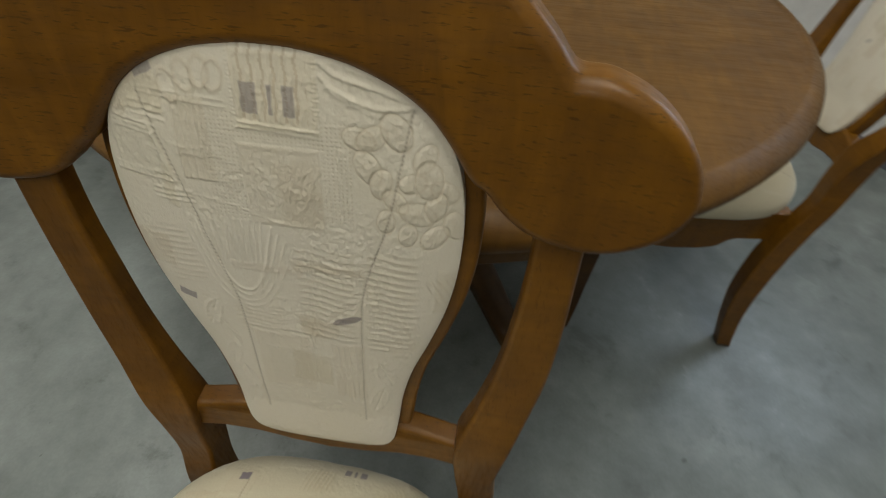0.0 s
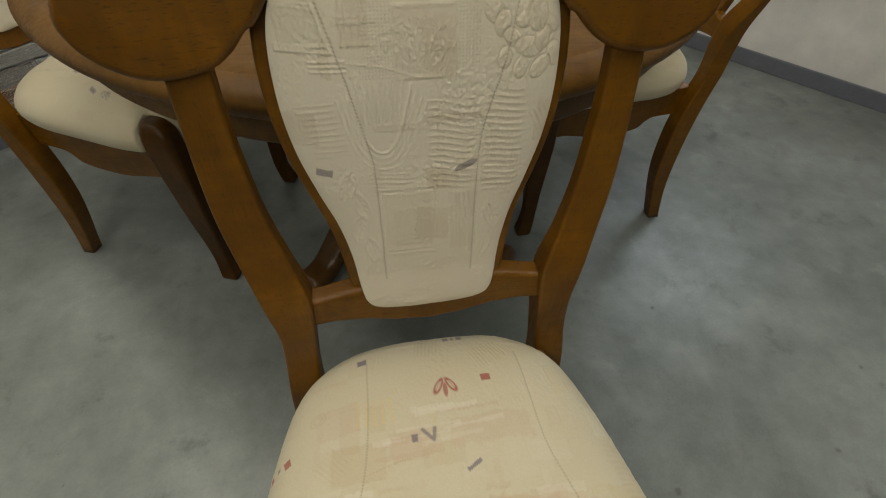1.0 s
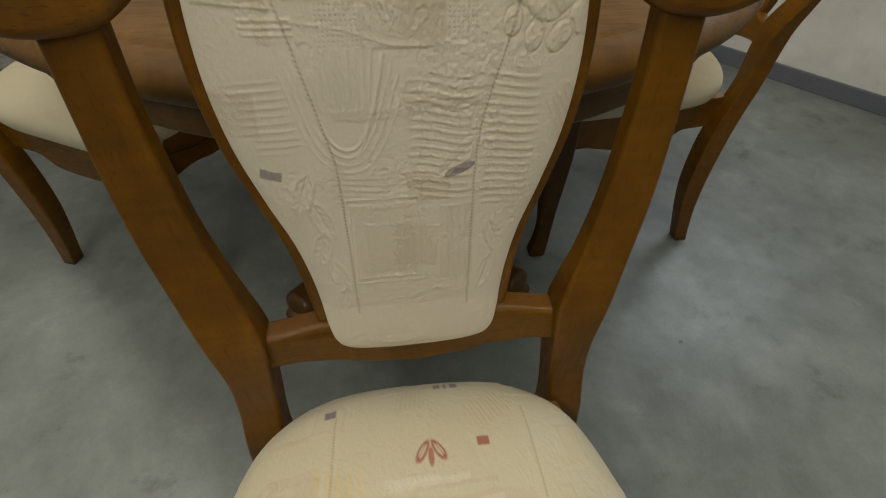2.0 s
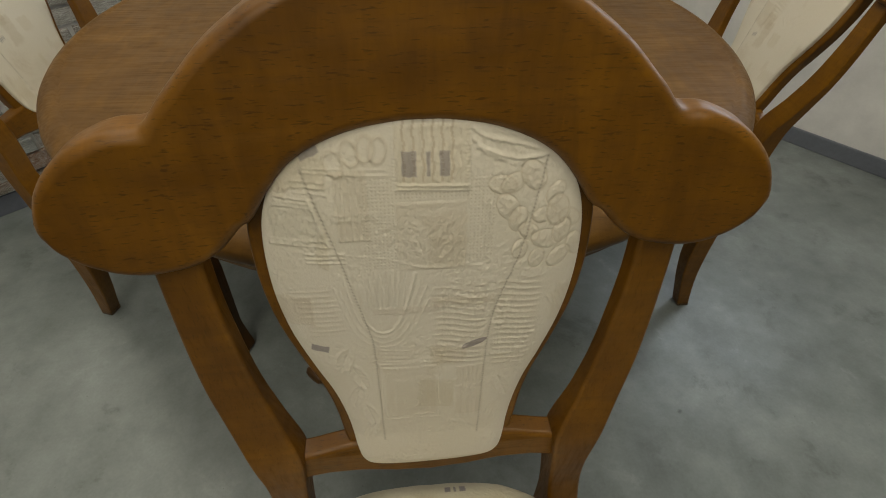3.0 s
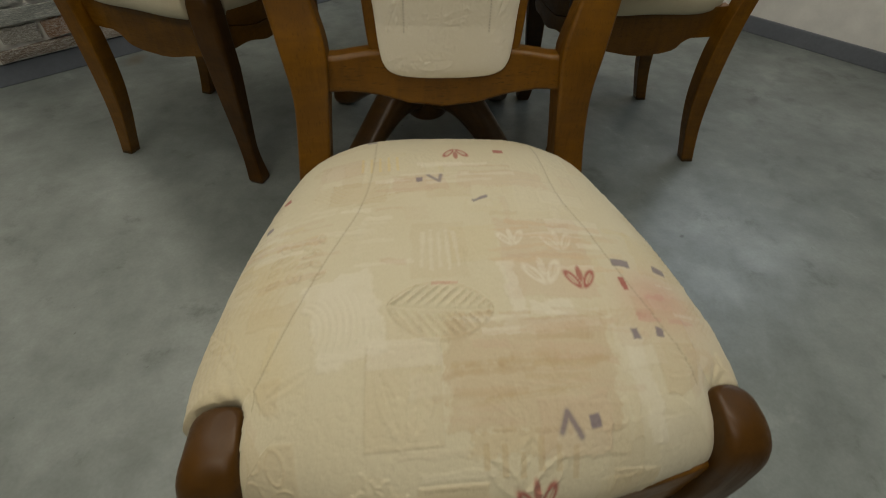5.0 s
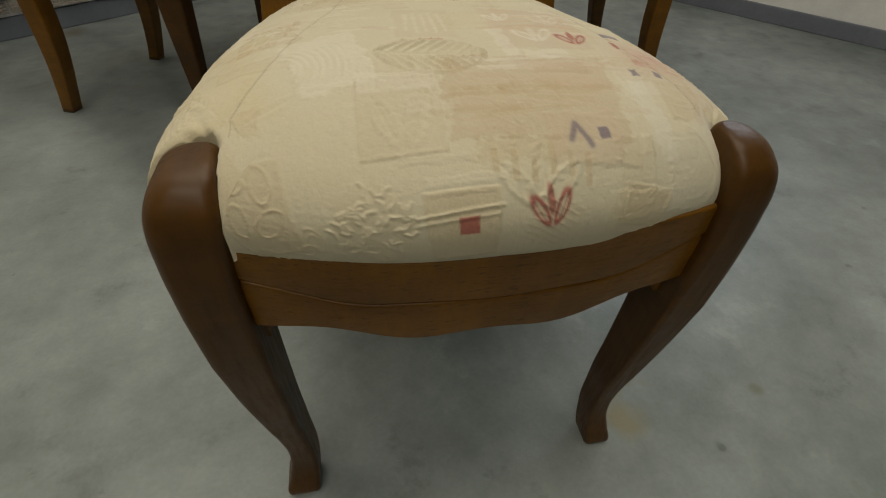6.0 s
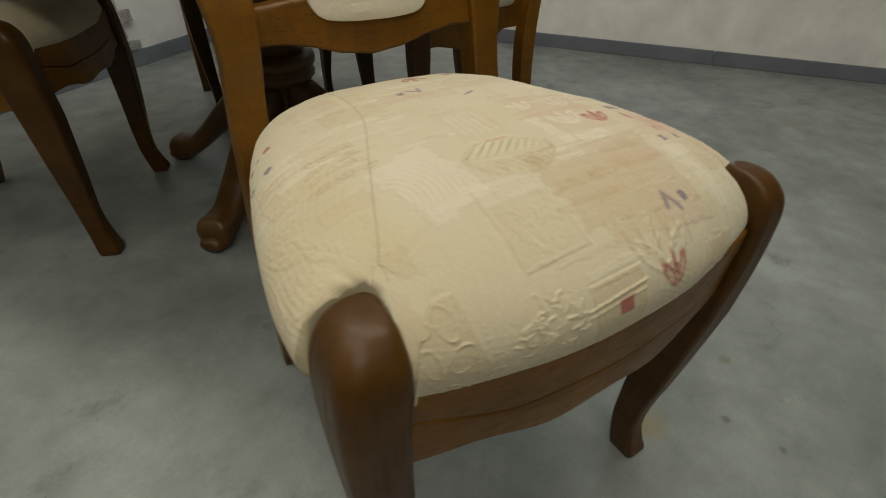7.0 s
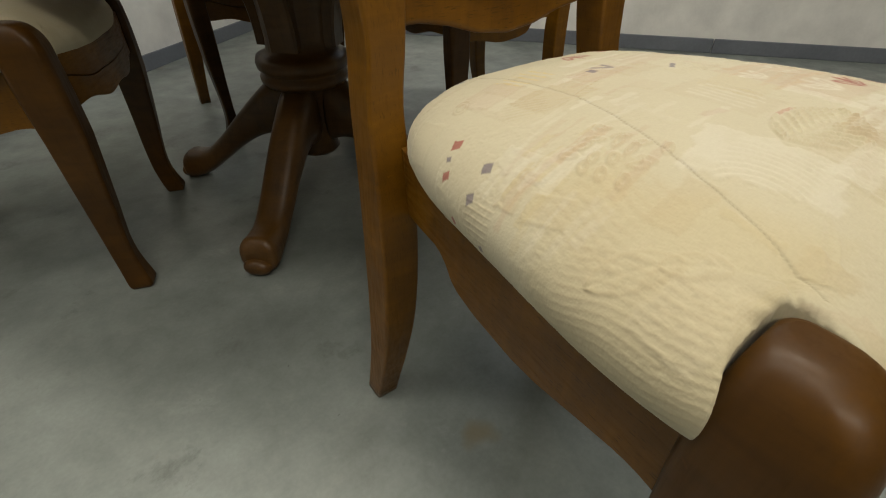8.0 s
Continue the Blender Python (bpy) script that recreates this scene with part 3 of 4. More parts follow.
    k.square(0.168, -0.064, 0.012, 0.008, MAUVE, -0.25)
    k.square(0.125, -0.086, 0.0055, 0.014, RED, 0.1)
    k.square(0.119, -0.132, 0.0055, 0.0085, MAUVE, 0.1)
    k.square(0.140, -0.130, 0.0065, 0.0085, MAUVE, -0.2)
    k.chevron(0.057, -0.192, 0.0155, 3.2)
    k.square(0.075, -0.190, 0.0075, 0.0085, MAUVE, 0.2)
    k.sprig(*on_hem(0.0263, -0.226), 0.027, 0.2)
    k.square(*on_hem(-0.0245, -0.2303), 0.0125, 0.0105, RED, 0.0)
    k.square(*on_hem(-0.1707, 0.0614), 0.0085, 0.0085, RED, 0.4)
    k.square(*on_hem(-0.1807, 0.0584), 0.004, 0.005, MAUVE, 0.4)
    k.square(*on_hem(-0.1887, 0.0514), 0.006, 0.007, RED, 0.4)
    k.square(*on_hem(-0.1803, 0.0175), 0.0085, 0.008, MAUVE, 0.5)
    k.square(*on_hem(-0.1963, 0.0147), 0.007, 0.007, MAUVE, 0.5)
    k.square(*on_hem(-0.206, 0.0345), 0.006, 0.006, RED, 0.4)
    k.square(*on_hem(-0.2145, -0.0055), 0.005, 0.006, MAUVE, 0.4)
    # raised weave
    k.big_leaf(-0.024, -0.107, 0.080, 0.050, -0.08, 10, 0.0034)
    k.leaf(0.028, -0.215, 0.034, 0.014, 1.4, 4, 0.001)
    k.leaf(0.012, -0.222, 0.030, 0.012, 2.3, 4, 0.001)
    k.leaf(0.042, -0.222, 0.030, 0.012, 0.8, 4, 0.001)
    k.leaf(-0.062, -0.172, 0.040, 0.012, 1.9, 6, 0.001)
    k.leaf(-0.040, -0.172, 0.044, 0.016, 1.3, 6, 0.001)
    for cx, cy, r in ((-0.156, -0.202, 0.008), (-0.138, -0.204, 0.010), (-0.158, -0.222, 0.009), (-0.139, -0.226, 0.010), (-0.126, -0.246, 0.006), (-0.155, -0.246, 0.006)):
        k.loops(cx, cy, r * 1.1, k.rng.uniform(0, 3), 0.55, 1, 0.0007)
    k.rosette(-0.078, -0.238, 0.025)
    k.h += 0.0008 * k.line([(-0.05, -0.237), (0.003, -0.234)], 0.0011) + 0.0006 * k.line([(-0.05, -0.241), (0.0, -0.239)], 0.0011)
    k.scratch(0.15, -0.160, 0.034, 0.030, 0.0, 8, 0.0008)
    k.scratch(0.03, -0.175, 0.08, 0.030, 0.0, 14, 0.0004)
    arcs = np.sin(2 * np.pi * np.hypot(x + 0.128, (y + 0.120) * 0.8) / 0.0048)
    k.h += 0.0005 * np.maximum(arcs, -0.3) * k.rect(-0.100, -0.112, 0.042, 0.044, 0.25, 0.005, 0.002)
    k.scratch(-0.098, -0.142, 0.052, 0.012, 0.05, 14, 0.0007)
    k.leaf(-0.075, 0.025, 0.05, 0.012, 0.3, 9, 0.0006)
    k.tint(k.rect(-0.200, -0.115, 0.120, 0.130, 0.3, 0.02, 0.004), YELLOW, 0.34)
    k.waves(-0.228, -0.130, 0.100, 0.085, 1.75, 0.0054, 0.0024, 0.00011)
    k.waves(-0.172, -0.070, 0.050, 0.060, 1.35, 0.0060, 0.0026, 0.00006)
    k.big_leaf(-0.196, -0.105, 0.044, 0.020, 2.5, 3, 0.0012)
    k.big_leaf(-0.178, -0.124, 0.030, 0.013, 2.2, 3, 0.0010)
    for i in range(16):
        k.loops(-0.155 + 0.011 * (i % 4) + k.rng.normal(0, 0.002), -0.065 + 0.013 * (i // 4) + k.rng.normal(0, 0.002), 0.0055, k.rng.uniform(0, 3), 0.55, 2, 0.0008)
    k.leaf(-0.13, -0.155, 0.04, 0.008, 0.5, 10, 0.0006)
    k.waves(0.185, -0.02, 0.03, 0.10, 0.15, 0.006, 0.002, 0.0004)
    k.finish(1.2, 1.3, CREAM)
    k.crinkle()
    # seams
    k.seam([(-0.083, 0.16), (-0.083, 0.084), (-0.091, 0.018), (-0.114, -0.048), (-0.134, -0.103), (-0.15, -0.147), (-0.166, -0.178)])
    k.seam([(0.098, 0.15), (0.098, 0.059), (0.100, 0.026), (0.112, -0.019), (0.121, -0.057), (0.140, -0.115), (0.166, -0.172)])
    k.tint(k.line([(-0.087, 0.028), (-0.052, 0.036), (-0.01, 0.039)], 0.0007) * (0.5 + 0.5 * np.sin(x * 2600)), TAN, 0.8)
    return k


def back_cloth(x, z, plain_one):
    z = z + 0.0119 * np.clip((z - 0.53) / 0.324, 0, 1.1)
    k = Cloth(x, z, 33 if plain_one else 8)
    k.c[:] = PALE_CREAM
    k.filler((-0.13, 0.51), (0.13, 0.9), 44 if plain_one else 22)
    if plain_one:
        for _ in range(6):
            px, pz = k.rng.uniform(-0.07, 0.07), k.rng.uniform(0.56, 0.85)
            k.scratch(px + 0.02, pz - 0.02, 0.05, 0.04, k.rng.uniform(0, 3), 10)
        k.leaf(0.0, 0.60, 0.05, 0.022, 0.1, 7, 0.001)
        k.square(-0.028, 0.665, 0.012, 0.003, MAUVE, 0.4)
        k.waves(-0.01, 0.71, 0.03, 0.07, 0.0, 0.006, 0.002, 0.0004)
        k.seam([(-0.055, 0.87), (-0.05, 0.7), (-0.04, 0.54)])
        return k
    # ribbed box with three printed bars
    k.patch(0.0045, 0.870, 0.049, 0.042, (0.62, 0.54, 0.36), 0.22, 0.0, 0.0006)
    inside = k.rect(0.0015, 0.876, 0.043, 0.044, 0, 0.0015)
    ribs = np.cos(2 * np.pi * (x - 0.0015 + 0.0006 * np.sin(z * 420)) / 0.0064)
    k.h += inside * 0.00042 * ribs
    k.tint(inside * (ribs < -0.7), TAN, 0.45)
    for sx in (-0.0215, 0.0265, 0.0285):
        k.h += 0.0005 * k.line([(sx, 0.893), (sx + 0.0005, 0.848)], 0.0008) * (0.55 + 0.45 * np.sin(z * 2600))
    k.dots(-0.034, 0.822, 0.024, 0.072)
    k.dots(0.039, 0.824, 0.019, 0.066)
    k.dots(0.004, 0.844, 0.052, 0.006)
    for i in range(2):
        k.h += 0.0006 * k.line([(-0.020, 0.8525 - 0.0032 * i), (0.029, 0.8505 - 0.0032 * i)], 0.0009)
    for cx, w in ((-0.011, 0.0092), (0.0015, 0.0028), (0.0125, 0.0068)):
        k.square(cx, 0.8662, w, 0.0165, MAUVE, 0.0, 0.62)
    k.tint(k.rect(0.001, 0.8662, 0.032, 0.016) * (np.sin(z * 2900 + 2 * k.ragged) > 0.80) * (k.c[:, 0] < 0.4), PALE, 0.30)
    k.square(-0.075, 0.8755, 0.014, 0.007, MAUVE, 0.4, 0.6)
    k.square(-0.0905, 0.7045, 0.014, 0.0075, MAUVE, -0.2, 0.75)
    u, v2 = k.local(0.0375, 0.703, 0.35)
    k.tint(((u / 0.0115) ** 2 + (v2 / 0.0035) ** 2) < 1, MAUVE, 0.78)
    # sweeping leaf in the top corner
    for i, run in enumerate(([(0.031, 0.881), (0.038, 0.875), (0.061, 0.867), (0.084, 0.868)], [(0.031, 0.888), (0.040, 0.882), (0.060, 0.877), (0.088, 0.869)],
                             [(0.034, 0.876), (0.042, 0.871), (0.062, 0.863), (0.080, 0.863)], [(0.046, 0.886), (0.062, 0.882), (0.080, 0.874)])):
        k.h += (0.0011, 0.0010, 0.0006, 0.0008)[i] * k.line([tuple(p) for p in spline(run, 8)], 0.0014)
    # flower heads
    for cx, cz in ((0.052, 0.849), (0.060, 0.850), (0.074, 0.854), (0.057, 0.832), (0.065, 0.822), (0.091, 0.840), (0.104, 0.819), (0.074, 0.811), (0.088, 0.803), (0.099, 0.809), (0.112, 0.795), (0.068, 0.796),
                   (0.099, 0.786), (0.082, 0.787), (0.084, 0.824), (0.094, 0.826)):
        r = k.rng.uniform(0.0085, 0.0125)
        turn = k.rng.uniform(0, 3)
        k.petal(cx, cz, r, turn, 0.68)
    # rough square in the middle
    k.patch(0.003, 0.812, 0.050, 0.055, TAN, 0.12, 0.0, 0.0005)
    k.tint(k.rect(0.013, 0.808, 0.028, 0.044, 0.05, 0.004, 0.003), TAN, 0.17)
    k.scratch(0.003, 0.812, 0.046, 0.050, 1.2, 60, 0.00030)
    k.leaf(-0.008, 0.812, 0.030, 0.010, 1.9, 5, 0.0005)
    k.leaf(0.014, 0.810, 0.032, 0.013, 1.2, 5, 0.0006)
    # left side: tall loops, streaked band, framed box, ribs
    for cx, cz in ((-0.060, 0.868), (-0.049, 0.874), (-0.039, 0.877), (-0.031, 0.876)):
        k.loops(cx, cz, 0.0055, k.rng.uniform(-0.3, 0.3), 1.5, 1, 0.0006)
    k.patch(-0.051, 0.837, 0.022, 0.052, TAN, 0.16, 0.0, 0.0004)
    for i in range(5):
        k.h += 0.0004 * k.line([(-0.060 + 0.0045 * i, 0.862), (-0.061 + 0.0045 * i, 0.812)], 0.0009)
    k.patch(-0.090, 0.826, 0.034, 0.032, PALE, 0.5, 0.05, 0.0004)
    for i in range(3):
        k.h += (0.0008, 0.0005, 0.0004)[i] * k.line([(-0.102, 0.846 - 0.003 * i), (-0.080 + 0.002 * i, 0.843 - 0.003 * i), (-0.070 - 0.003 * i, 0.807 + 0.002 * i), (-0.110, 0.810 + 0.002 * i)], 0.0010)
        k.h += 0.0006 * k.line([(-0.087, 0.801 - 0.0038 * i), (-0.060, 0.801 - 0.0040 * i)], 0.0010)
        k.h += 0.0005 * k.line([(-0.088, 0.857 - 0.0040 * i), (-0.068, 0.855 - 0.0040 * i)], 0.0009)
    k.h += 0.0004 * k.line([(-0.082, 0.862), (-0.027, 0.859)], 0.0009) + 0.0004 * k.line([(-0.080, 0.865), (-0.027, 0.863)], 0.0009)
    k.h += 0.00028 * k.line([tuple(p) for p in spline([(-0.067, 0.800), (-0.035, 0.796), (-0.006, 0.787), (0.020, 0.785)], 6)], 0.0010)
    # plain tongue, waves and the blocks below
    tongue = [(-0.060, 0.787), (-0.057, 0.765), (-0.053, 0.742), (-0.046, 0.727), (-0.037, 0.722), (-0.028, 0.727), (-0.020, 0.744), (-0.014, 0.765), (-0.010, 0.781)]
    k.h += 0.0007 * k.line([tuple(p) for p in spline(tongue, 8)], 0.0013)
    k.h += 0.0003 * k.line([tuple(p) for p in spline([(px * 1.02, pz - 0.005) for px, pz in tongue], 8)], 0.0010)
    for i in range(9):
        k.h += 0.00035 * k.line([(-0.054 + 0.0047 * i, 0.784), (-0.050 + 0.0037 * i, 0.748 + 0.002 * (i % 3))], 0.0010)
    for i in range(1, 4):
        k.h += 0.0003 * k.line([tuple(p) for p in spline([(-0.037 + (px + 0.037) * (1 + 0.16 * i), pz - 0.0055 * i) for px, pz in tongue], 8)], 0.0010)
    k.waves(-0.085, 0.745, 0.030, 0.050, 0.2, 0.0052, 0.0015, 0.00022)
    k.waves(-0.030, 0.690, 0.040, 0.024, 0.0, 0.0046, 0.0010, 0.00020)
    k.scratch(0.0, 0.600, 0.10, 0.05, 1.57, 22, 0.00035)
    k.tint(np.exp(-((x + 0.034) / 0.016) ** 2 - ((z - 0.76) / 0.025) ** 2), PALE, 0.4)
    k.waves(0.0245, 0.724, 0.040, 0.090, 0.0, 0.0062, 0.0030, 0.00036)
    k.waves(0.071, 0.720, 0.034, 0.098, 0.0, 0.0062, 0.0022, 0.00040)
    k.patch(-0.018, 0.644, 0.044, 0.068, TAN, 0.12, 0.0, 0.0006)
    k.patch(-0.018, 0.640, 0.028, 0.046, PALE, 0.20, 0.0, 0.0004)
    for i in range(4):
        k.h += 0.0004 * k.line([(0.028 + 0.0045 * i, 0.672), (0.029 + 0.0045 * i, 0.60)], 0.0009)
    k.patch(0.036, 0.640, 0.026, 0.070, TAN, 0.14, 0.0, 0.0003)
    k.leaf(-0.015, 0.54, 0.05, 0.020, 0.05, 7, 0.0006)
    for cx, cz, turn in ((-0.072, 0.690, 1.2), (-0.062, 0.668, 1.9), (-0.066, 0.640, 1.3), (-0.056, 0.612, 1.8), (0.066, 0.640, 1.9), (0.060, 0.605, 1.3), (-0.058, 0.585, 1.2), (0.012, 0.585, 0.3)):
        k.leaf(cx, cz, 0.034, 0.013, turn, 5, 0.0009)
    for dz in (0.0, 0.005):
        k.h += 0.0006 * k.line([(-0.041 - dz / 2, 0.610 - dz), (-0.041 - dz / 2, 0.679 + dz), (0.005 + dz / 2, 0.679 + dz), (0.005 + dz / 2, 0.610 - dz), (-0.041 - dz / 2, 0.610 - dz)], 0.0010)
    k.finish(0.75, 1.0, PALE_CREAM)
    k.crinkle()
    k.seam([(-0.082, 0.863), (-0.066, 0.803), (-0.050, 0.730), (-0.046, 0.693), (-0.046, 0.57)])
    k.seam([(0.083, 0.867), (0.069, 0.794), (0.053, 0.741), (0.048, 0.692), (0.046, 0.57)])
    return k


def cushion(name, spots, rings, shape, cloth, parent, label):
    """A padded cushion: shape(ang, s) gives its points and its cloth's own plane, s from the middle (0) to the hem (1)."""
    ang = np.linspace(-np.pi, np.pi, spots, endpoint=False)
    s = np.linspace(0, 1, rings + 1)[1:]
    aa, ss = np.meshgrid(ang, s)
    place, flat, normal = shape(np.r_[0.0, aa.ravel()], np.r_[0.0, ss.ravel()])
    k = cloth(flat[:, 0], flat[:, 1])
    place = place + normal * k.h[:, None]
    faces = [(0, 1 + i, 1 + (i + 1) % spots) for i in range(spots)]
    base = 1 + np.arange(rings - 1)[:, None] * spots
    i0, i1 = np.arange(spots), (np.arange(spots) + 1) % spots
    quads = np.stack([base + i0, base + spots + i0, base + spots + i1, base + i1], -1).reshape(-1, 4)
    me = bpy.data.meshes.new(name)
    me.from_pydata(place.tolist(), [], faces + quads.tolist())
    att = me.attributes.new("print", "FLOAT_COLOR", "POINT")
    att.data.foreach_set("color", np.c_[k.c, np.ones(len(k.c))].astype(np.float32).ravel())
    me.polygons.foreach_set("use_smooth", [True] * len(me.polygons))
    return link(name, me, fabric, parent, label)


def seat_rise(top):
    return 0.426 + 0.064 * np.sqrt(np.clip(1 - top ** 2.9, 0, 1))


_top = np.linspace(0, 1, 4001)
_arc = np.r_[0, np.cumsum(np.hypot(np.diff(_top) * 0.215, np.diff(seat_rise(_top))))] / 0.215
_arc = np.where(_top < 0.8, _top, _top[3200] + _arc - _arc[3200])     # the cloth's own length from the middle, as a share of the outline


def seat_reach(ang):
    return reach(SEAT, SEAT_MID, ang) * (1 + 0.038 * np.clip(-np.cos(ang), 0, 1) - 0.004 * np.clip(np.cos(ang), 0, 1))


def on_hem(x, y):
    """Where a place seen from above lies on the cloth laid flat."""
    ang, far = math.atan2(y - SEAT_MID[1], x - SEAT_MID[0]), math.hypot(x - SEAT_MID[0], y - SEAT_MID[1])
    r = float(seat_reach(np.array([ang]))[0])
    k = float(np.interp(min(far / r, 1.0), _top, _arc)) * r + max(0.0, far - r)
    x, y = SEAT_MID[0] + k * math.cos(ang), SEAT_MID[1] + k * math.sin(ang)
    return x - 0.021 * y + 0.002, y - 0.001            # the cloth lies a little askew on the seat


def seat_shape(ang, s):
    r = seat_reach(ang)
    top = np.sin(np.pi / 2 * np.clip(s / 0.88, 0, 1)) ** 0.92     # the upper face, then the hem rolled under
    roll = np.clip((s - 0.88) / 0.12, 0, 1)
    # the leg's head fills a slot in each front corner: near the rim the cloth stops at its inner faces
    slot = np.full_like(r, 9.0)
    for sx in (-1, 1):
        for k in np.linspace(0, 1, 60):
            rr = 0.19 + 0.075 * k
            fore, lo = 0.1625 if sx > 0 else 0.1545, 0.1655
            hx, hy = (SEAT_MID[0] + rr * np.cos(ang) - sx * (lo + 0.213) / 2) / ((0.213 - lo) / 2), (SEAT_MID[1] + rr * np.sin(ang) + (fore + 0.222) / 2) / ((0.222 - fore) / 2)
            slot = np.where(abs(hx) ** 5 + abs(hy) ** 5 < 1, np.minimum(slot, rr), slot)
    stop = np.minimum(slot - 0.0015, r)
    cut = 0.775
    held = stop < r - 1e-6
    along = along_slot = np.clip((top - cut) / (0.95 - cut), 0, 1)
    drop = np.clip((top - 0.95) / 0.05, 0, 1)
    near = np.where(top < cut, r * top, r * cut + (stop - r * cut) * along)
    rad = np.where(held, near, r * top - (0.009 + 0.006 * np.clip(-np.cos(ang), 0, 1)) * (1 - np.sqrt(1 - 0.98 * roll ** 2)))
    x, y = SEAT_MID[0] + rad * np.cos(ang), SEAT_MID[1] + rad * np.sin(ang)
    z = np.where(held, (seat_rise(np.minimum(near / r, 1)) - 0.0025 * along ** 8) * (1 - drop) + 0.405 * drop, seat_rise(top) - 0.023 * roll)
    for sx in (-1, 1):                                 # drawn down, with folds that run in to the head's tip
        px, py = x - sx * 0.170, y + 0.165
        far = np.hypot(px, py)
        w = np.arctan2(py, px * sx)
        z = z - 0.004 * np.exp(-(far / 0.020) ** 2)
        for at, deep, wide in ((2.05, 0.0022, 0.18), (1.15, 0.0030, 0.16)):
            z = z - deep * np.exp(-((w - at) / wide) ** 2) * np.exp(-(far / 0.026) ** 2) * np.clip(far / 0.004, 0, 1)
        along, across = px * sx * 0.8 + py * 0.6, py * 0.8 - px * sx * 0.6
        reach_in = np.clip((along + 0.008) / 0.006, 0, 1) * np.clip((0.026 - along) / 0.016, 0, 1)
        z = z + reach_in * (1 if sx < 0 else 0.35) * (0.0009 * np.exp(-((abs(across) - 0.0065) / 0.004) ** 2) - 0.0055 * np.exp(-(across / 0.0022) ** 2))
    low = np.clip((y + 0.06) / 0.16, 0, 1)
    z = z - 0.007 * low * low * (3 - 2 * low)
    z = z - 0.008 * np.clip(x / 0.17, 0, 1) * np.clip((-y - 0.12) / 0.08, 0, 1) * np.clip((top - 0.85) / 0.15, 0, 1)   # the hem hangs lower at one front corner
    z = z - 0.0035 * np.clip((x - 0.05) / 0.12, 0, 1)
    z = z + 0.0012 * np.sin(x * 26 + 1.3) * np.sin(y * 22)
    ext = r * np.interp(top, _top, _arc) + 0.024 * roll
    flat = np.c_[SEAT_MID[0] + ext * np.cos(ang), SEAT_MID[1] + ext * np.sin(ang)]
    tilt = np.minimum(top ** 5 * 0.8 + roll * 0.6, 1.2)
    normal = np.c_[np.cos(ang) * np.sin(tilt), np.sin(ang) * np.sin(tilt), np.cos(tilt)] * (np.clip((1 - roll) * 5, 0, 1) * np.where(held, np.clip(1 - 1.5 * along_slot, 0, 1), 1))[:, None]
    return np.c_[x, y, z], flat, normal


def pad_shape(ang, s):
    r = reach(PAD, PAD_MID, ang)
    top = np.clip(s / 0.93, 0, 1)
    roll = np.clip((s - 0.93) / 0.07, 0, 1)
    rad = r * top
    x, z = PAD_MID[0] + rad * np.cos(ang), PAD_MID[1] + rad * np.sin(ang)
    proud = 0.0060 + 0.0055 * np.clip((0.575 - z) / 0.045, 0, 1) + 0.0095 * np.clip(1 - top ** 3, 0, 1) ** 0.7 - 0.008 * roll
    y = back_y(z) - proud
    return np.c_[x, y, z], np.c_[x, z], np.c_[np.zeros_like(x), -np.clip((1 - top) * r / 0.007, 0, 1), np.zeros_like(x)]


# the crest's upper and lower edges, from its middle to the tip of a lobe
CREST_TOP = [(0, 0.969), (0.045, 0.9645), (0.085, 0.949), (0.1093, 0.935), (0.1268, 0.923), (0.1422, 0.909), (0.154, 0.898), (0.163, 0.888), (0.169, 0.885), (0.183, 0.885), (0.198, 0.881),
             (0.2125, 0.874), (0.227, 0.862), (0.237, 0.848), (0.2415, 0.835)]
CREST_LOW = [(0, 0.8785), (0.0162, 0.878), (0.0454, 0.8738), (0.071, 0.865), (0.0903, 0.853), (0.1055, 0.836), (0.1145, 0.823), (0.1205, 0.8165), (0.127, 0.8135), (0.141, 0.7995), (0.159, 0.7895),
             (0.182, 0.7863), (0.198, 0.7875), (0.213, 0.793), (0.228, 0.8035), (0.2395, 0.819), (0.2415, 0.835)]


def crest_board(thick, bev):
    """The crest rail, section by section from lobe to lobe: its ends come forward, all its edges are rounded."""
    edge = []
    for half in (CREST_TOP, CREST_LOW):
        p = np.array(spline(half, 10))
        edge.append((np.maximum.accumulate(p[:, 0]), p[:, 1]))
    tip = CREST_TOP[-1][0]
    rings = []
    for w in np.linspace(-np.pi / 2, np.pi / 2, 181):
        x = tip * math.sin(w)
        hi, lo = (float(np.interp(abs(x), *e)) for e in edge)
        near = (float(np.interp(abs(x) - 0.002, *e)) for e in edge)
        steep = [min(2.0, math.hypot(1, (q - now) / 0.002)) for q, now in zip(near, (hi, lo))]
        end = min(1.0, (tip - abs(x)) / bev)
        slim = bev * (1 - math.sqrt(1 - (1 - end) ** 2)) * 0.85        # the board thins out round its tips
        front, back = slim, thick - slim
        ring = []
        for z0, sign, k, d0, side in ((hi, -1, steep[0], front, 1), (hi, -1, steep[0], back, -1), (lo, 1, steep[1], back, -1), (lo, 1, steep[1], front, 1)):
            rz, rd = min(bev * k, (hi - lo) * 0.49), min(bev, (back - front) * 0.49) * (1 if side > 0 else 0.7)
            turns = np.linspace(0, math.pi / 2, 6)
            if (sign < 0) == (side < 0):
                turns = turns[::-1]
            for a in turns:                            # a = 0 on the broad face, a = 90 degrees on the edge
                ring.append((x, z0 + sign * rz * (1 - math.sin(a)), d0 + side * rd * (1 - math.cos(a))))
        rings.append([on_back(px, pz, d - 0.010 - 0.35 * px * px) for px, pz, d in ring])
    return loft(rings)


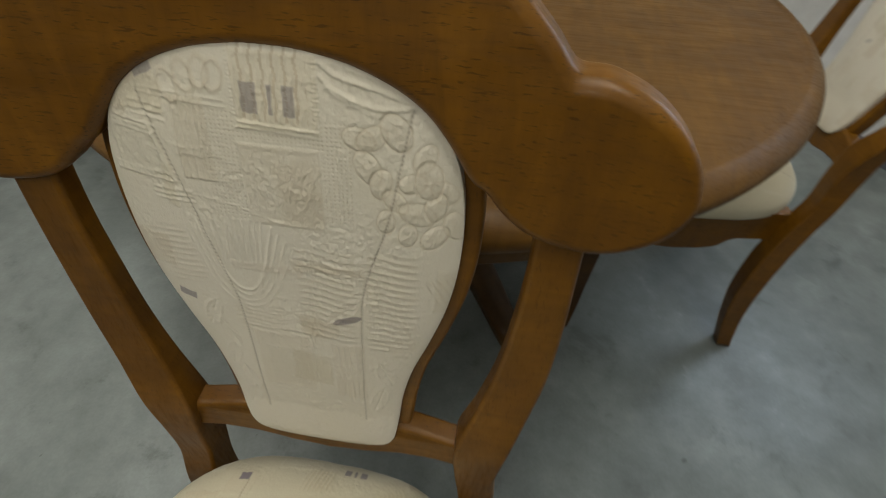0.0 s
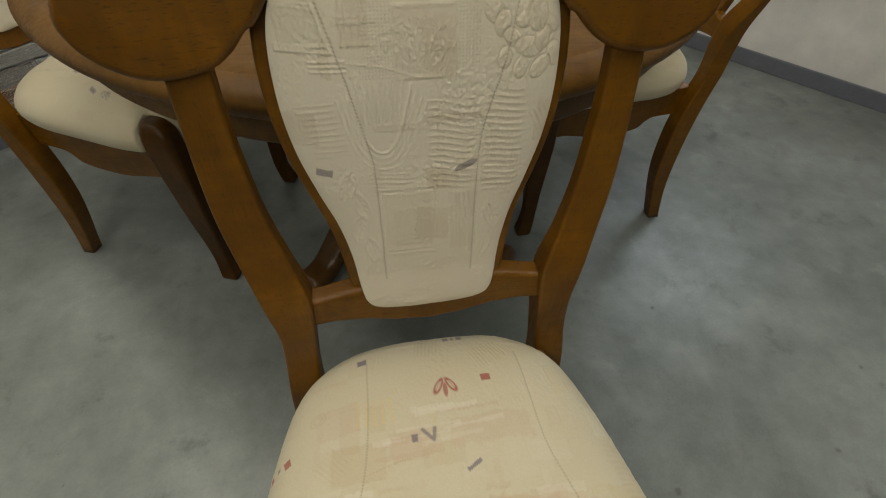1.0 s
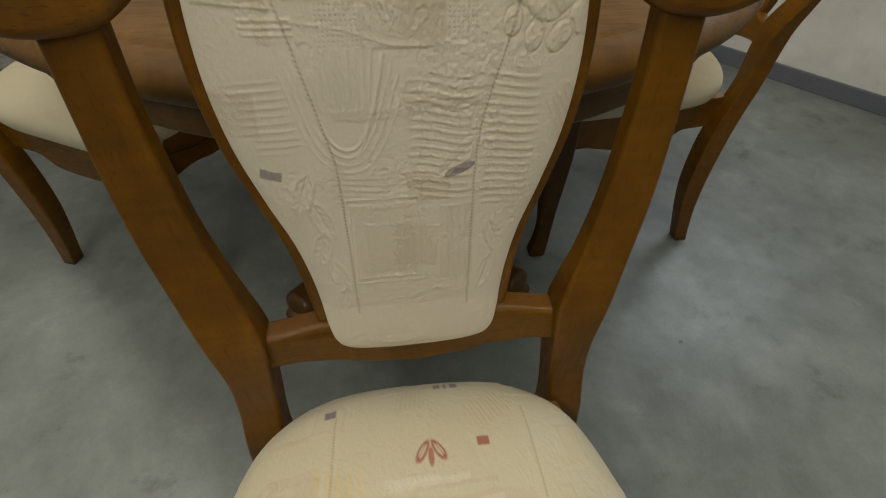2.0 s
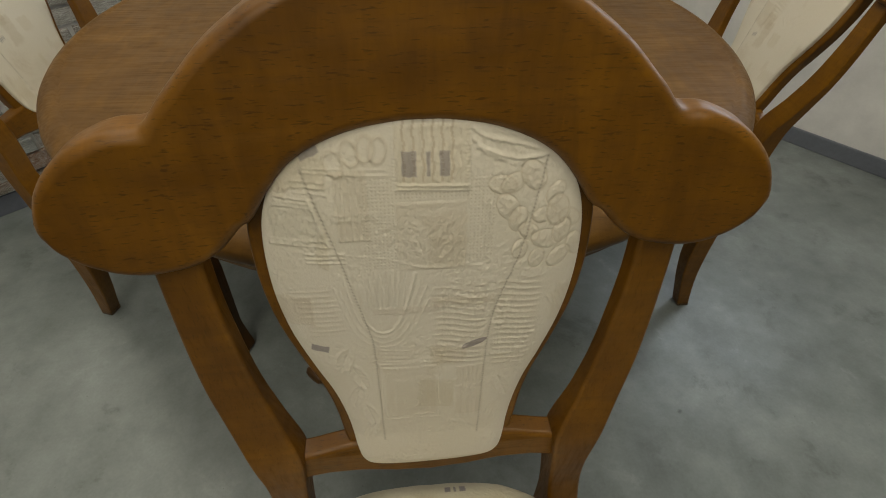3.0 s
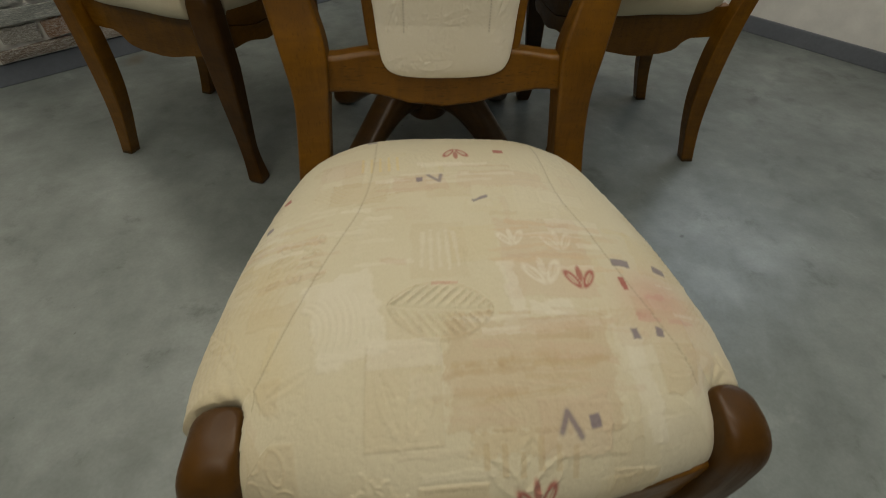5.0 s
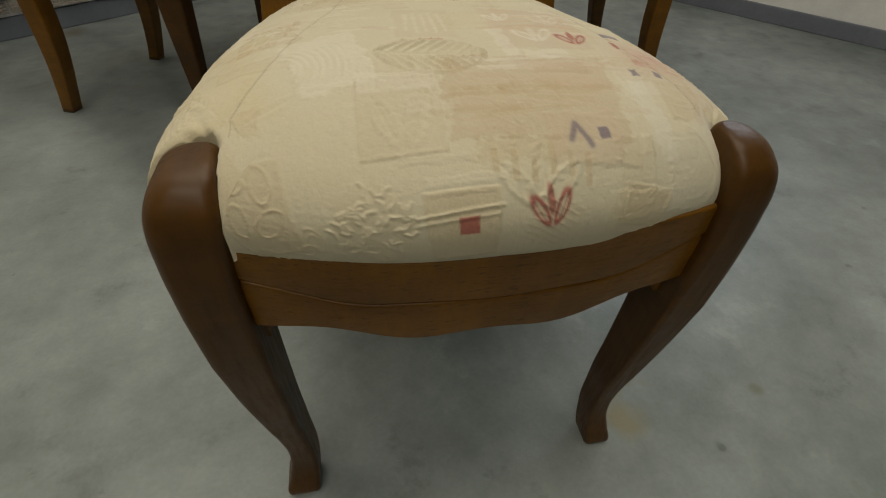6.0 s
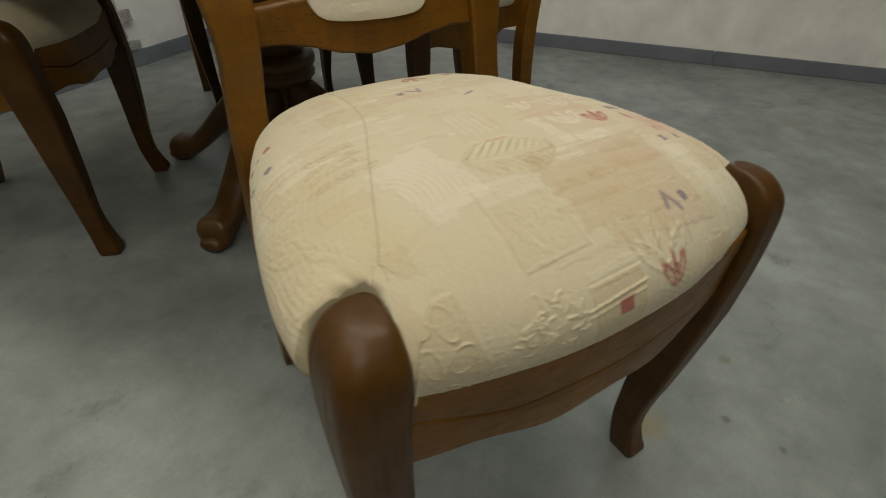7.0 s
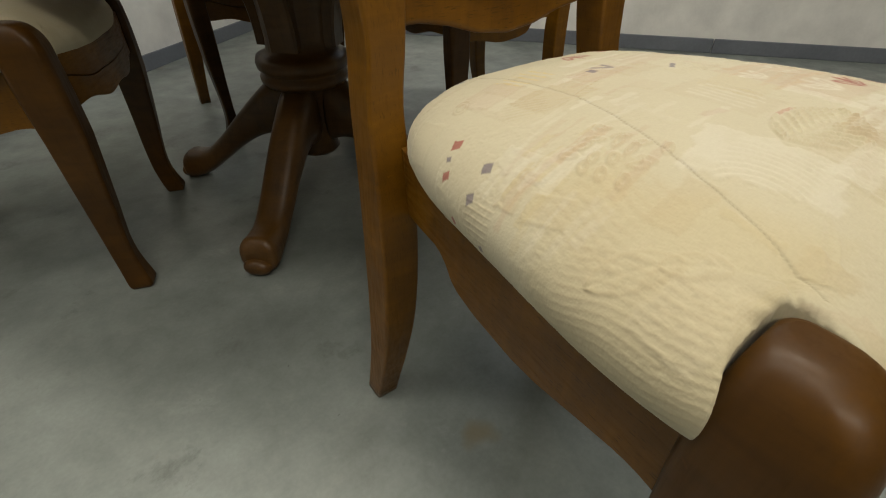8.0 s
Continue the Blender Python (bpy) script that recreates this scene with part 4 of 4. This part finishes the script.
def dining_chair(place, turn, fine, label):
    """The chair stands at its feet's middle and faces -y before it is turned."""
    chair = thing("dining_chair", place, label, "chair", "chairs round the table")
    chair.rotation_euler = (0, 0, turn)
    # back legs run up into the backrest's posts
    rows = [(0.000, 0.178, 0.222, 0.0165, 0.0165), (0.05, 0.1775, 0.208, 0.017, 0.0175), (0.12, 0.1755, 0.191, 0.0190, 0.0195), (0.20, 0.172, 0.180, 0.0215, 0.0220), (0.30, 0.168, 0.178, 0.0225, 0.0225),
            (0.38, 0.165, 0.186, 0.0205, 0.0210), (0.44, 0.160, 0.199, 0.0195, 0.0195), (0.50, 0.1535, 0.2035, 0.0200, 0.0215), (0.55, 0.1545, 0.2062, 0.0245, 0.0172), (0.60, 0.1645, 0.2175, 0.0240, 0.0120),
            (0.65, 0.1735, 0.2290, 0.0222, 0.0100), (0.70, 0.1768, 0.2387, 0.0200, 0.0097), (0.75, 0.1772, 0.2472, 0.0178, 0.0097), (0.81, 0.1755, 0.2587, 0.0172, 0.0097)]
    for sx in (-1, 1):
        run = spline(rows, 4)
        slim = [0.0015 * min(1, max(0, (z - 0.55) / 0.05)) * (sx > 0) for z, *_ in run]
        bm = loft([bar_ring(sx * (x + d), y, z, ax - d, ay, (0.0042,) * 4) for (z, x, y, ax, ay), d in zip(run, slim)])
        part("back_leg", bm, wood_z, chair)
    # front legs, curved, with a rounded head that stands up through the seat's corner
    rows = [(0.000, 0.170, 0.203, 0.166, 0.2015), (0.010, 0.168, 0.206, 0.164, 0.2045), (0.035, 0.165, 0.199, 0.160, 0.1985), (0.07, 0.162, 0.194, 0.157, 0.195), (0.12, 0.162, 0.196, 0.157, 0.199),
            (0.17, 0.163, 0.201, 0.158, 0.205), (0.23, 0.163, 0.207, 0.159, 0.211), (0.30, 0.163, 0.211, 0.159, 0.2175), (0.36, 0.163, 0.2140, 0.159, 0.2225), (0.40, 0.163, 0.2140, 0.159, 0.2245),
            (0.425, 0.1632, 0.2120, 0.1593, 0.2240), (0.442, 0.1635, 0.2085, 0.1596, 0.2205), (0.453, 0.1640, 0.2035, 0.1602, 0.2135), (0.459, 0.1648, 0.1980, 0.1612, 0.2065), (0.4620, 0.1664, 0.1920, 0.1630, 0.1985), (0.4632, 0.1690, 0.1840, 0.1660, 0.1880)]
    for sx in (-1, 1):
        run = spline(rows, 4)
        rings = []
        for z, lo, hi, fore, aft in run:
            k = min(1, max(0, (z - 0.30) / 0.11))
            shin = min(1, max(0, (z - 0.03) / 0.07)) * min(1, max(0, (0.44 - z) / 0.06))
            lo, hi = lo + 0.001 * k + 0.005 * shin, hi - 0.001 * k - 0.002 * shin
            fore, aft = fore + 0.002 * k - 0.002 * shin, aft - 0.008 * k - 0.004 * shin * (1 - k)
            if sx < 0:
                fore, aft = fore - (0.008 - 0.002 * min(1, max(0, (z - 0.435) / 0.02))) * k, aft - 0.003 * k
            else:
                out = 0.002 + 0.006 * min(1, max(0, (0.14 - z) / 0.10))         # this foot splays a little
                lo, hi, aft, z = lo + out * (1 - k), hi - 0.002 + (out - 0.002), aft - 0.001 * k, z - 0.002 * k
            outer, inner = 0.006 + (0.008 if sx < 0 else 0.012) * k, 0.005 + 0.004 * k
            corner = (outer * 0.8, inner, inner, outer) if sx > 0 else (inner, outer * 0.8, outer, inner)
            rings.append(bar_ring(sx * (lo + hi) / 2, -(fore + aft) / 2, z - 0.002 * k, (hi - lo) / 2, (aft - fore) / 2, corner))
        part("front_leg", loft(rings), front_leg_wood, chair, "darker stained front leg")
    # crest rail
    part("crest_rail", crest_board(0.026, 0.0085), wood_x, chair)
    # splat behind the pad
    rim = inset([tuple(p) for p in spline(both(PAD), 6, True)][::-1], -0.0125)
    part("splat", plate([tuple(p) for p in rim], lambda x, z, d: on_back(x, z, d + 0.002), 0.022, 0.004, 3), wood_z, chair)
    # lower rail
    low = [(-0.152, 0.5425), (-0.120, 0.5425), (-0.090, 0.546), (0, 0.55), (0.090, 0.546), (0.120, 0.5425), (0.152, 0.5425), (0.152, 0.5045), (0.110, 0.5035), (0.075, 0.497), (0.04, 0.4865),
           (0, 0.4815), (-0.04, 0.4865), (-0.075, 0.497), (-0.110, 0.5035), (-0.152, 0.5045)]
    low = [tuple(p) for a, c in zip(low, low[1:] + low[:1]) for p in (np.array(a) + (np.array(c) - a) * k / 4 for k in range(4))]
    part("lower_rail", plate(low, lambda x, z, d: on_back(x, z, d - 0.001 - 0.50 * x * x), 0.022, 0.0055, 4), wood_x, chair)
    # seat rails: shaped boards below the cushion
    n, gap = 36, 0.0008 if fine else 0.0004
    for lower in (False, True):
        rings = []
        for i in range(n + 1):
            s = -1 + 2 * i / n
            x = 0.176 * s
            y = -0.2260 + 0.0235 * s * s
            mid = 0.3625 + 0.024 * abs(s) ** 1.8 - 0.006 * math.exp(-((abs(s) - 0.55) / 0.2) ** 2)
            bot = 0.3230 + 0.017 * abs(s) ** 1.5 + 0.004 * math.cos(s * 9.4)
            lo_z, hi_z, dy = (bot, mid - gap, 0.0) if lower else (mid + gap, 0.4135, -0.0012)
            b2 = 0.0022
            rings.append([(x, y + dy + b2, lo_z), (x, y + dy, lo_z + b2), (x, y + dy, hi_z - b2), (x, y + dy + b2, hi_z), (x, y + 0.022, hi_z), (x, y + 0.022, lo_z)])
        part("front_rail", loft(rings), wood_x, chair)
    for sx in (-1, 1):
        rings = []
        for i in range(n + 1):
            s = i / n
            y = 0.172 - 0.362 * s
            x = 0.152 + 0.036 * s ** 0.7
            bot = float(np.interp(y, (-0.19, -0.165, -0.145, -0.125, -0.09, -0.05, -0.02, 0.035, 0.068, 0.085, 0.10, 0.195), (0.303, 0.3115, 0.3165, 0.3165, 0.3095, 0.301, 0.2985, 0.302, 0.309, 0.330, 0.336, 0.336)))
            rings.append([(sx * x, y, bot), (sx * x, y, 0.404), (sx * (x - 0.022), y, 0.404), (sx * (x - 0.022), y, bot)])
        part("side_rail", loft(rings), wood_y, chair, smooth=False)
    rings = []
    for i in range(n + 1):
        s = -1 + 2 * i / n
        bot = 0.335 + 0.020 * abs(s) ** 2 - 0.010 * math.exp(-(s / 0.35) ** 2)
        rings.append([(0.150 * s, 0.188 - 0.034 * s * s, bot), (0.150 * s, 0.188 - 0.034 * s * s, 0.402), (0.150 * s, 0.166 - 0.034 * s * s, 0.402), (0.150 * s, 0.166 - 0.034 * s * s, bot)])
    part("back_rail", loft(rings), wood_x, chair, smooth=False)
    a, b2, c2, d2 = (1200, 280, 1300, 330) if fine else (260, 70, 200, 60)
    cushion("seat_cushion", a, b2, seat_shape, lambda x, y: seat_cloth(x - 0.021 * y + 0.002, y - 0.001, not fine), chair, "cream patchwork-patterned seat cushion")
    cushion("back_cushion", c2, d2, pad_shape, lambda x, y: back_cloth(x, y, not fine), chair, "cream patchwork-patterned back cushion")
    return chair


# ---- the room ----
bm = bmesh.new()
bmesh.ops.create_grid(bm, x_segments=1, y_segments=1, size=6.0)
tagged(part("floor", bm, concrete, smooth=False), "grey sealed concrete floor, mottled and slightly glossy", "floor", kind="structure")


def wall(name, pieces, label, mat=None):
    bm = bmesh.new()
    for lo, hi in pieces:
        room_box(bm, lo, hi)
    return tagged(part(name, bm, mat or plaster, smooth=False), label, "wall", kind="structure")


wv0, wv1, wz0, wz1 = WIN_V - 0.5, WIN_V + 0.5, WIN_Z - 0.55, WIN_Z + 0.55
wall("wall_east", [((WALL_R, WALL_F, -0.02), (WALL_R + 0.2, wv0, HIGH)), ((WALL_R, wv1, -0.02), (WALL_R + 0.2, WALL_L, HIGH)),
                   ((WALL_R, wv0, -0.02), (WALL_R + 0.2, wv1, wz0)), ((WALL_R, wv0, wz1), (WALL_R + 0.2, wv1, HIGH))], "plain white plastered wall with a window above sitting height")
wall("wall_north", [((WALL_B - 0.2, WALL_L, -0.02), (WALL_R + 0.2, WALL_L + 0.2, HIGH))], "white plastered wall partly clad in stone")
# Two unseen walls added to close the room, dark to hold down bounce.
wall("wall_west", [((WALL_B - 0.2, WALL_F, -0.02), (WALL_B, WALL_L, HIGH))], "assumed plain wall out of view, dark to cut bounced light", unseen_wall_dark)
wall("wall_south", [((WALL_B - 0.2, WALL_F - 0.2, -0.02), (WALL_R + 0.2, WALL_F, HIGH))], "assumed plain wall out of view, dark to cut bounced light", unseen_wall_dark)
wall("ceiling", [((WALL_B - 0.2, WALL_F - 0.2, HIGH), (WALL_R + 0.2, WALL_L + 0.2, HIGH + 0.2))], "white painted ceiling", ceiling_white)

BB_H, BB_T = 0.064, 0.012
bm = bmesh.new()
room_box(bm, (WALL_R - BB_T, WALL_F, 0), (WALL_R, -0.641, BB_H), 0.003)
room_box(bm, (WALL_R - BB_T, -0.638, 0), (WALL_R, WALL_L - BB_T, BB_H), 0.003)
tagged(part("baseboard", bm, skirting_grey, smooth=False), "slate grey plastic baseboard with a butt joint", "baseboard", kind="structure")
bm = bmesh.new()
room_box(bm, (WALL_B, WALL_L - BB_T, 0), (WALL_R, WALL_L, BB_H), 0.003)
tagged(part("baseboard", bm, skirting_grey, smooth=False), "slate grey plastic baseboard along the stone wall", "baseboard", kind="structure")

window = thing("window_1", room(WALL_R + 0.12, WIN_V, WIN_Z), "white framed window letting in cool daylight", "window", kind="structure")
window.rotation_euler = (0, 0, ROOM)
bm = bmesh.new()
for lo, hi in (((-0.03, -0.5, -0.55), (0.03, -0.44, 0.55)), ((-0.03, 0.44, -0.55), (0.03, 0.5, 0.55)), ((-0.03, -0.44, 0.49), (0.03, 0.44, 0.55)), ((-0.03, -0.44, -0.55), (0.03, 0.44, -0.49))):
    box(bm, lo, hi, 0.004)
part("window_frame", bm, frame_white, window, smooth=False)
bm = bmesh.new()
box(bm, (0.005, -0.44, -0.49), (0.011, 0.44, 0.49))
pane = part("pane", bm, glass, window, smooth=False)
pane.visible_shadow = False

# Assumed fittings for the strips; the ceiling is out of view.
for lu, lv, _ in LAMPS:
    lamp = thing("ceiling_light", room(lu, lv, HIGH), "assumed long white ceiling light out of view, with a frosted diffuser, switched on", "ceiling light", "long ceiling lights")
    lamp.rotation_euler = (0, 0, ROOM)
    bm = bmesh.new()
    hw, hl = WIDE / 2 + 0.01, LONG / 2 + 0.01
    for lo, hi in (((-hw - 0.02, -hl - 0.02, -0.03), (hw + 0.02, -hl, 0)), ((-hw - 0.02, hl, -0.03), (hw + 0.02, hl + 0.02, 0)), ((-hw - 0.02, -hl, -0.03), (-hw, hl, 0)), ((hw, -hl, -0.03), (hw + 0.02, hl, 0))):
        box(bm, lo, hi)
    part("frame", bm, frame_white, lamp, smooth=False)
    bm = bmesh.new()
    box(bm, (-hw, -hl, -0.016), (hw, hl, -0.008))
    part("diffuser", bm, panel_glow, lamp, smooth=False)

# ---- the table ----
TABLE = (0.013, 0.799)
table = thing("round_table", (*TABLE, 0), "round brown wooden pedestal table on four clawed feet", "table")
TOP = 0.728
prof = [(0.001, TOP), (0.5215, TOP), (0.5265, TOP - 0.0040), (0.5310, TOP - 0.0010), (0.5400, TOP - 0.0035), (0.5500, TOP - 0.010), (0.5570, TOP - 0.017), (0.5600, TOP - 0.025), (0.5570, TOP - 0.034), (0.5480, TOP - 0.041),
        (0.5330, TOP - 0.043), (0.001, TOP - 0.043)]
part("tabletop", lathe(prof, 160), table_wood, table)
part("apron", lathe([(0.520, TOP - 0.0425), (0.5235, TOP - 0.047), (0.5225, TOP - 0.088), (0.518, TOP - 0.094), (0.500, TOP - 0.094), (0.498, TOP - 0.0425)], 160), table_wood, table)
prof = [(0.001, 0.094), (0.030, 0.095), (0.046, 0.101), (0.054, 0.110), (0.050, 0.120), (0.052, 0.130), (0.058, 0.17), (0.060, 0.262), (0.088, 0.266), (0.096, 0.274), (0.097, 0.284), (0.090, 0.290), (0.0905, 0.296),
        (0.099, 0.302), (0.101, 0.314), (0.097, 0.326), (0.084, 0.332), (0.074, 0.338), (0.072, 0.36), (0.076, 0.42), (0.084, 0.50), (0.094, 0.58), (0.10, 0.66), (0.10, TOP - 0.044), (0.001, TOP - 0.044)]
part("column", lathe(prof, 56), table_leg_wood, table)
for i in range(4):
    w = math.pi / 4 + i * math.pi / 2 + 0.02
    # curved arm that ends in a paw
    run = spline([(0.045, 0.205, 0.075, 0.030), (0.085, 0.205, 0.066, 0.030), (0.14, 0.180, 0.050, 0.029), (0.20, 0.137, 0.039, 0.028), (0.26, 0.088, 0.032, 0.027), (0.31, 0.052, 0.030, 0.027), (0.345, 0.040, 0.034, 0.029),
                  (0.367, 0.0375, 0.0365, 0.031), (0.380, 0.034, 0.030, 0.0285), (0.386, 0.031, 0.016, 0.016)], 5)
    rings = []
    for r, z, hh, ww in run:
        ring, r, ww = [], r * 0.95, ww * (1.30 - 0.05 * min(1, max(0, (r - 0.28) / 0.06)))
        for k in range(20):
            q = 2 * math.pi * (k + 0.5) / 20
            u = ww * math.copysign(abs(math.cos(q)) ** 0.75, math.cos(q))
            h2 = max(hh * math.copysign(abs(math.sin(q)) ** 0.75, math.sin(q)), 0.0005 - z)
            ring.append((r * math.cos(w) - u * math.sin(w), r * math.sin(w) + u * math.cos(w), z + h2))
        rings.append(ring)
    leg = part("leg", loft(rings), table_leg_wood, table)
    # toe pad below the paw's crease
    rings = []
    for r, hh, ww in ((0.352, 0.010, 0.020), (0.358, 0.017, 0.0275), (0.375, 0.019, 0.030), (0.392, 0.0175, 0.0285), (0.3995, 0.012, 0.022), (0.402, 0.005, 0.012)):
        r *= 0.95
        rings.append([(r * math.cos(w) - ww * math.cos(q) * math.sin(w), r * math.sin(w) + ww * math.cos(q) * math.cos(w), 0.0185 + hh * math.sin(q)) for q in np.linspace(0, 2 * math.pi, 17)[:-1]])
    part("toe", loft(rings), table_leg_wood, leg)
    # bracket that flares up under the top
    rings = []
    for k in range(15):
        s = k / 14
        r0, r1 = 0.06, 0.088 + 0.23 * s ** 2.3
        z = 0.345 + (TOP - 0.044 - 0.345) * s
        hw = 0.030
        rings.append([(r * math.cos(w) - u * math.sin(w), r * math.sin(w) + u * math.cos(w), z) for r, u in ((r0, -hw), (r1 - 0.004, -hw), (r1, -hw + 0.005), (r1, hw - 0.005), (r1 - 0.004, hw), (r0, hw))])
    part("bracket", loft(rings), table_leg_wood, table, smooth=False)

# ---- the chairs ----
dining_chair((0.0070, -0.0560, 0), radians(0.8), True, "brown wooden dining chair with cream patterned cushions, back to the table")
other = dining_chair((-0.544, 0.875, 0), radians(70.5), False, "brown wooden dining chair with cream cushions, pushed under the table")
copy_thing(other, pose(0.534, 0.877, 0, 0, 0, -89.4))
copy_thing(other, pose(0.087, 1.39, 0, 0, 0, 0))

# ---- stone cladding on the wall ----
rng = random.Random(4)
meshes = []
for i in range(14):
    length, height = rng.uniform(0.9, 1.1), 1.0
    bm = bmesh.new()
    nx = 5
    grid = [[None] * 3 for _ in range(nx + 1)]
    front = [[bm.verts.new((j / nx - 0.5 + rng.uniform(-0.02, 0.02) * (0 < j < nx), -1.0 + rng.uniform(-0.16, 0.16), k / 2 - 0.5 + rng.uniform(-0.07, 0.07))) for k in range(3)] for j in range(nx + 1)]
    for j in range(nx):
        for k in range(2):
            bm.faces.new((front[j][k], front[j + 1][k], front[j + 1][k + 1], front[j][k + 1]))
    edge = [front[j][0] for j in range(nx + 1)] + [front[nx][1]] + [front[j][2] for j in range(nx, -1, -1)] + [front[0][1]]
    back = [bm.verts.new((vv.co.x * 1.01, 0.0, vv.co.z * 1.02)) for vv in edge]
    for a in range(len(edge)):
        c3 = (a + 1) % len(edge)
        bm.faces.new((edge[a], back[a], back[c3], edge[c3]))
    bmesh.ops.recalc_face_normals(bm, faces=bm.faces)
    me = bpy.data.meshes.new("stone")
    bm.to_mesh(me)
    bm.free()
    me.materials.append(stone)
    meshes.append(me)

CLAD0, CLAD1, CLAD_Z = -0.50, 1.14, 0.78
clad = thing("stone_cladding", room(0, WALL_L, 0), "grey and rust split-stone cladding with pale mortar joints", "stone cladding", kind="structure")
clad.rotation_euler = (0, 0, ROOM)
bm = bmesh.new()
box(bm, (CLAD0, -0.012, BB_H + 0.003), (CLAD1 - 0.07, -0.0005, CLAD_Z))
part("mortar_bed", bm, mortar, clad, smooth=False)
z = BB_H + 0.005
while z < CLAD_Z - 0.05:
    h = rng.uniform(0.034, 0.060)
    u = CLAD1 - rng.choice((0.0, 0.02, 0.055))
    while u > CLAD0 + 0.06:
        w = min(rng.uniform(0.12, 0.30), u - CLAD0)
        ob = new("stone", meshes[rng.randrange(len(meshes))])
        ob.parent = clad
        ob.location, ob.scale = (u - w / 2, -0.010, z + h / 2), (w - rng.uniform(0.009, 0.018), rng.uniform(0.010, 0.022), h - rng.uniform(0.008, 0.014))
        ob.rotation_euler = (0, rng.uniform(-0.03, 0.03), 0)
        u -= w
    z += h
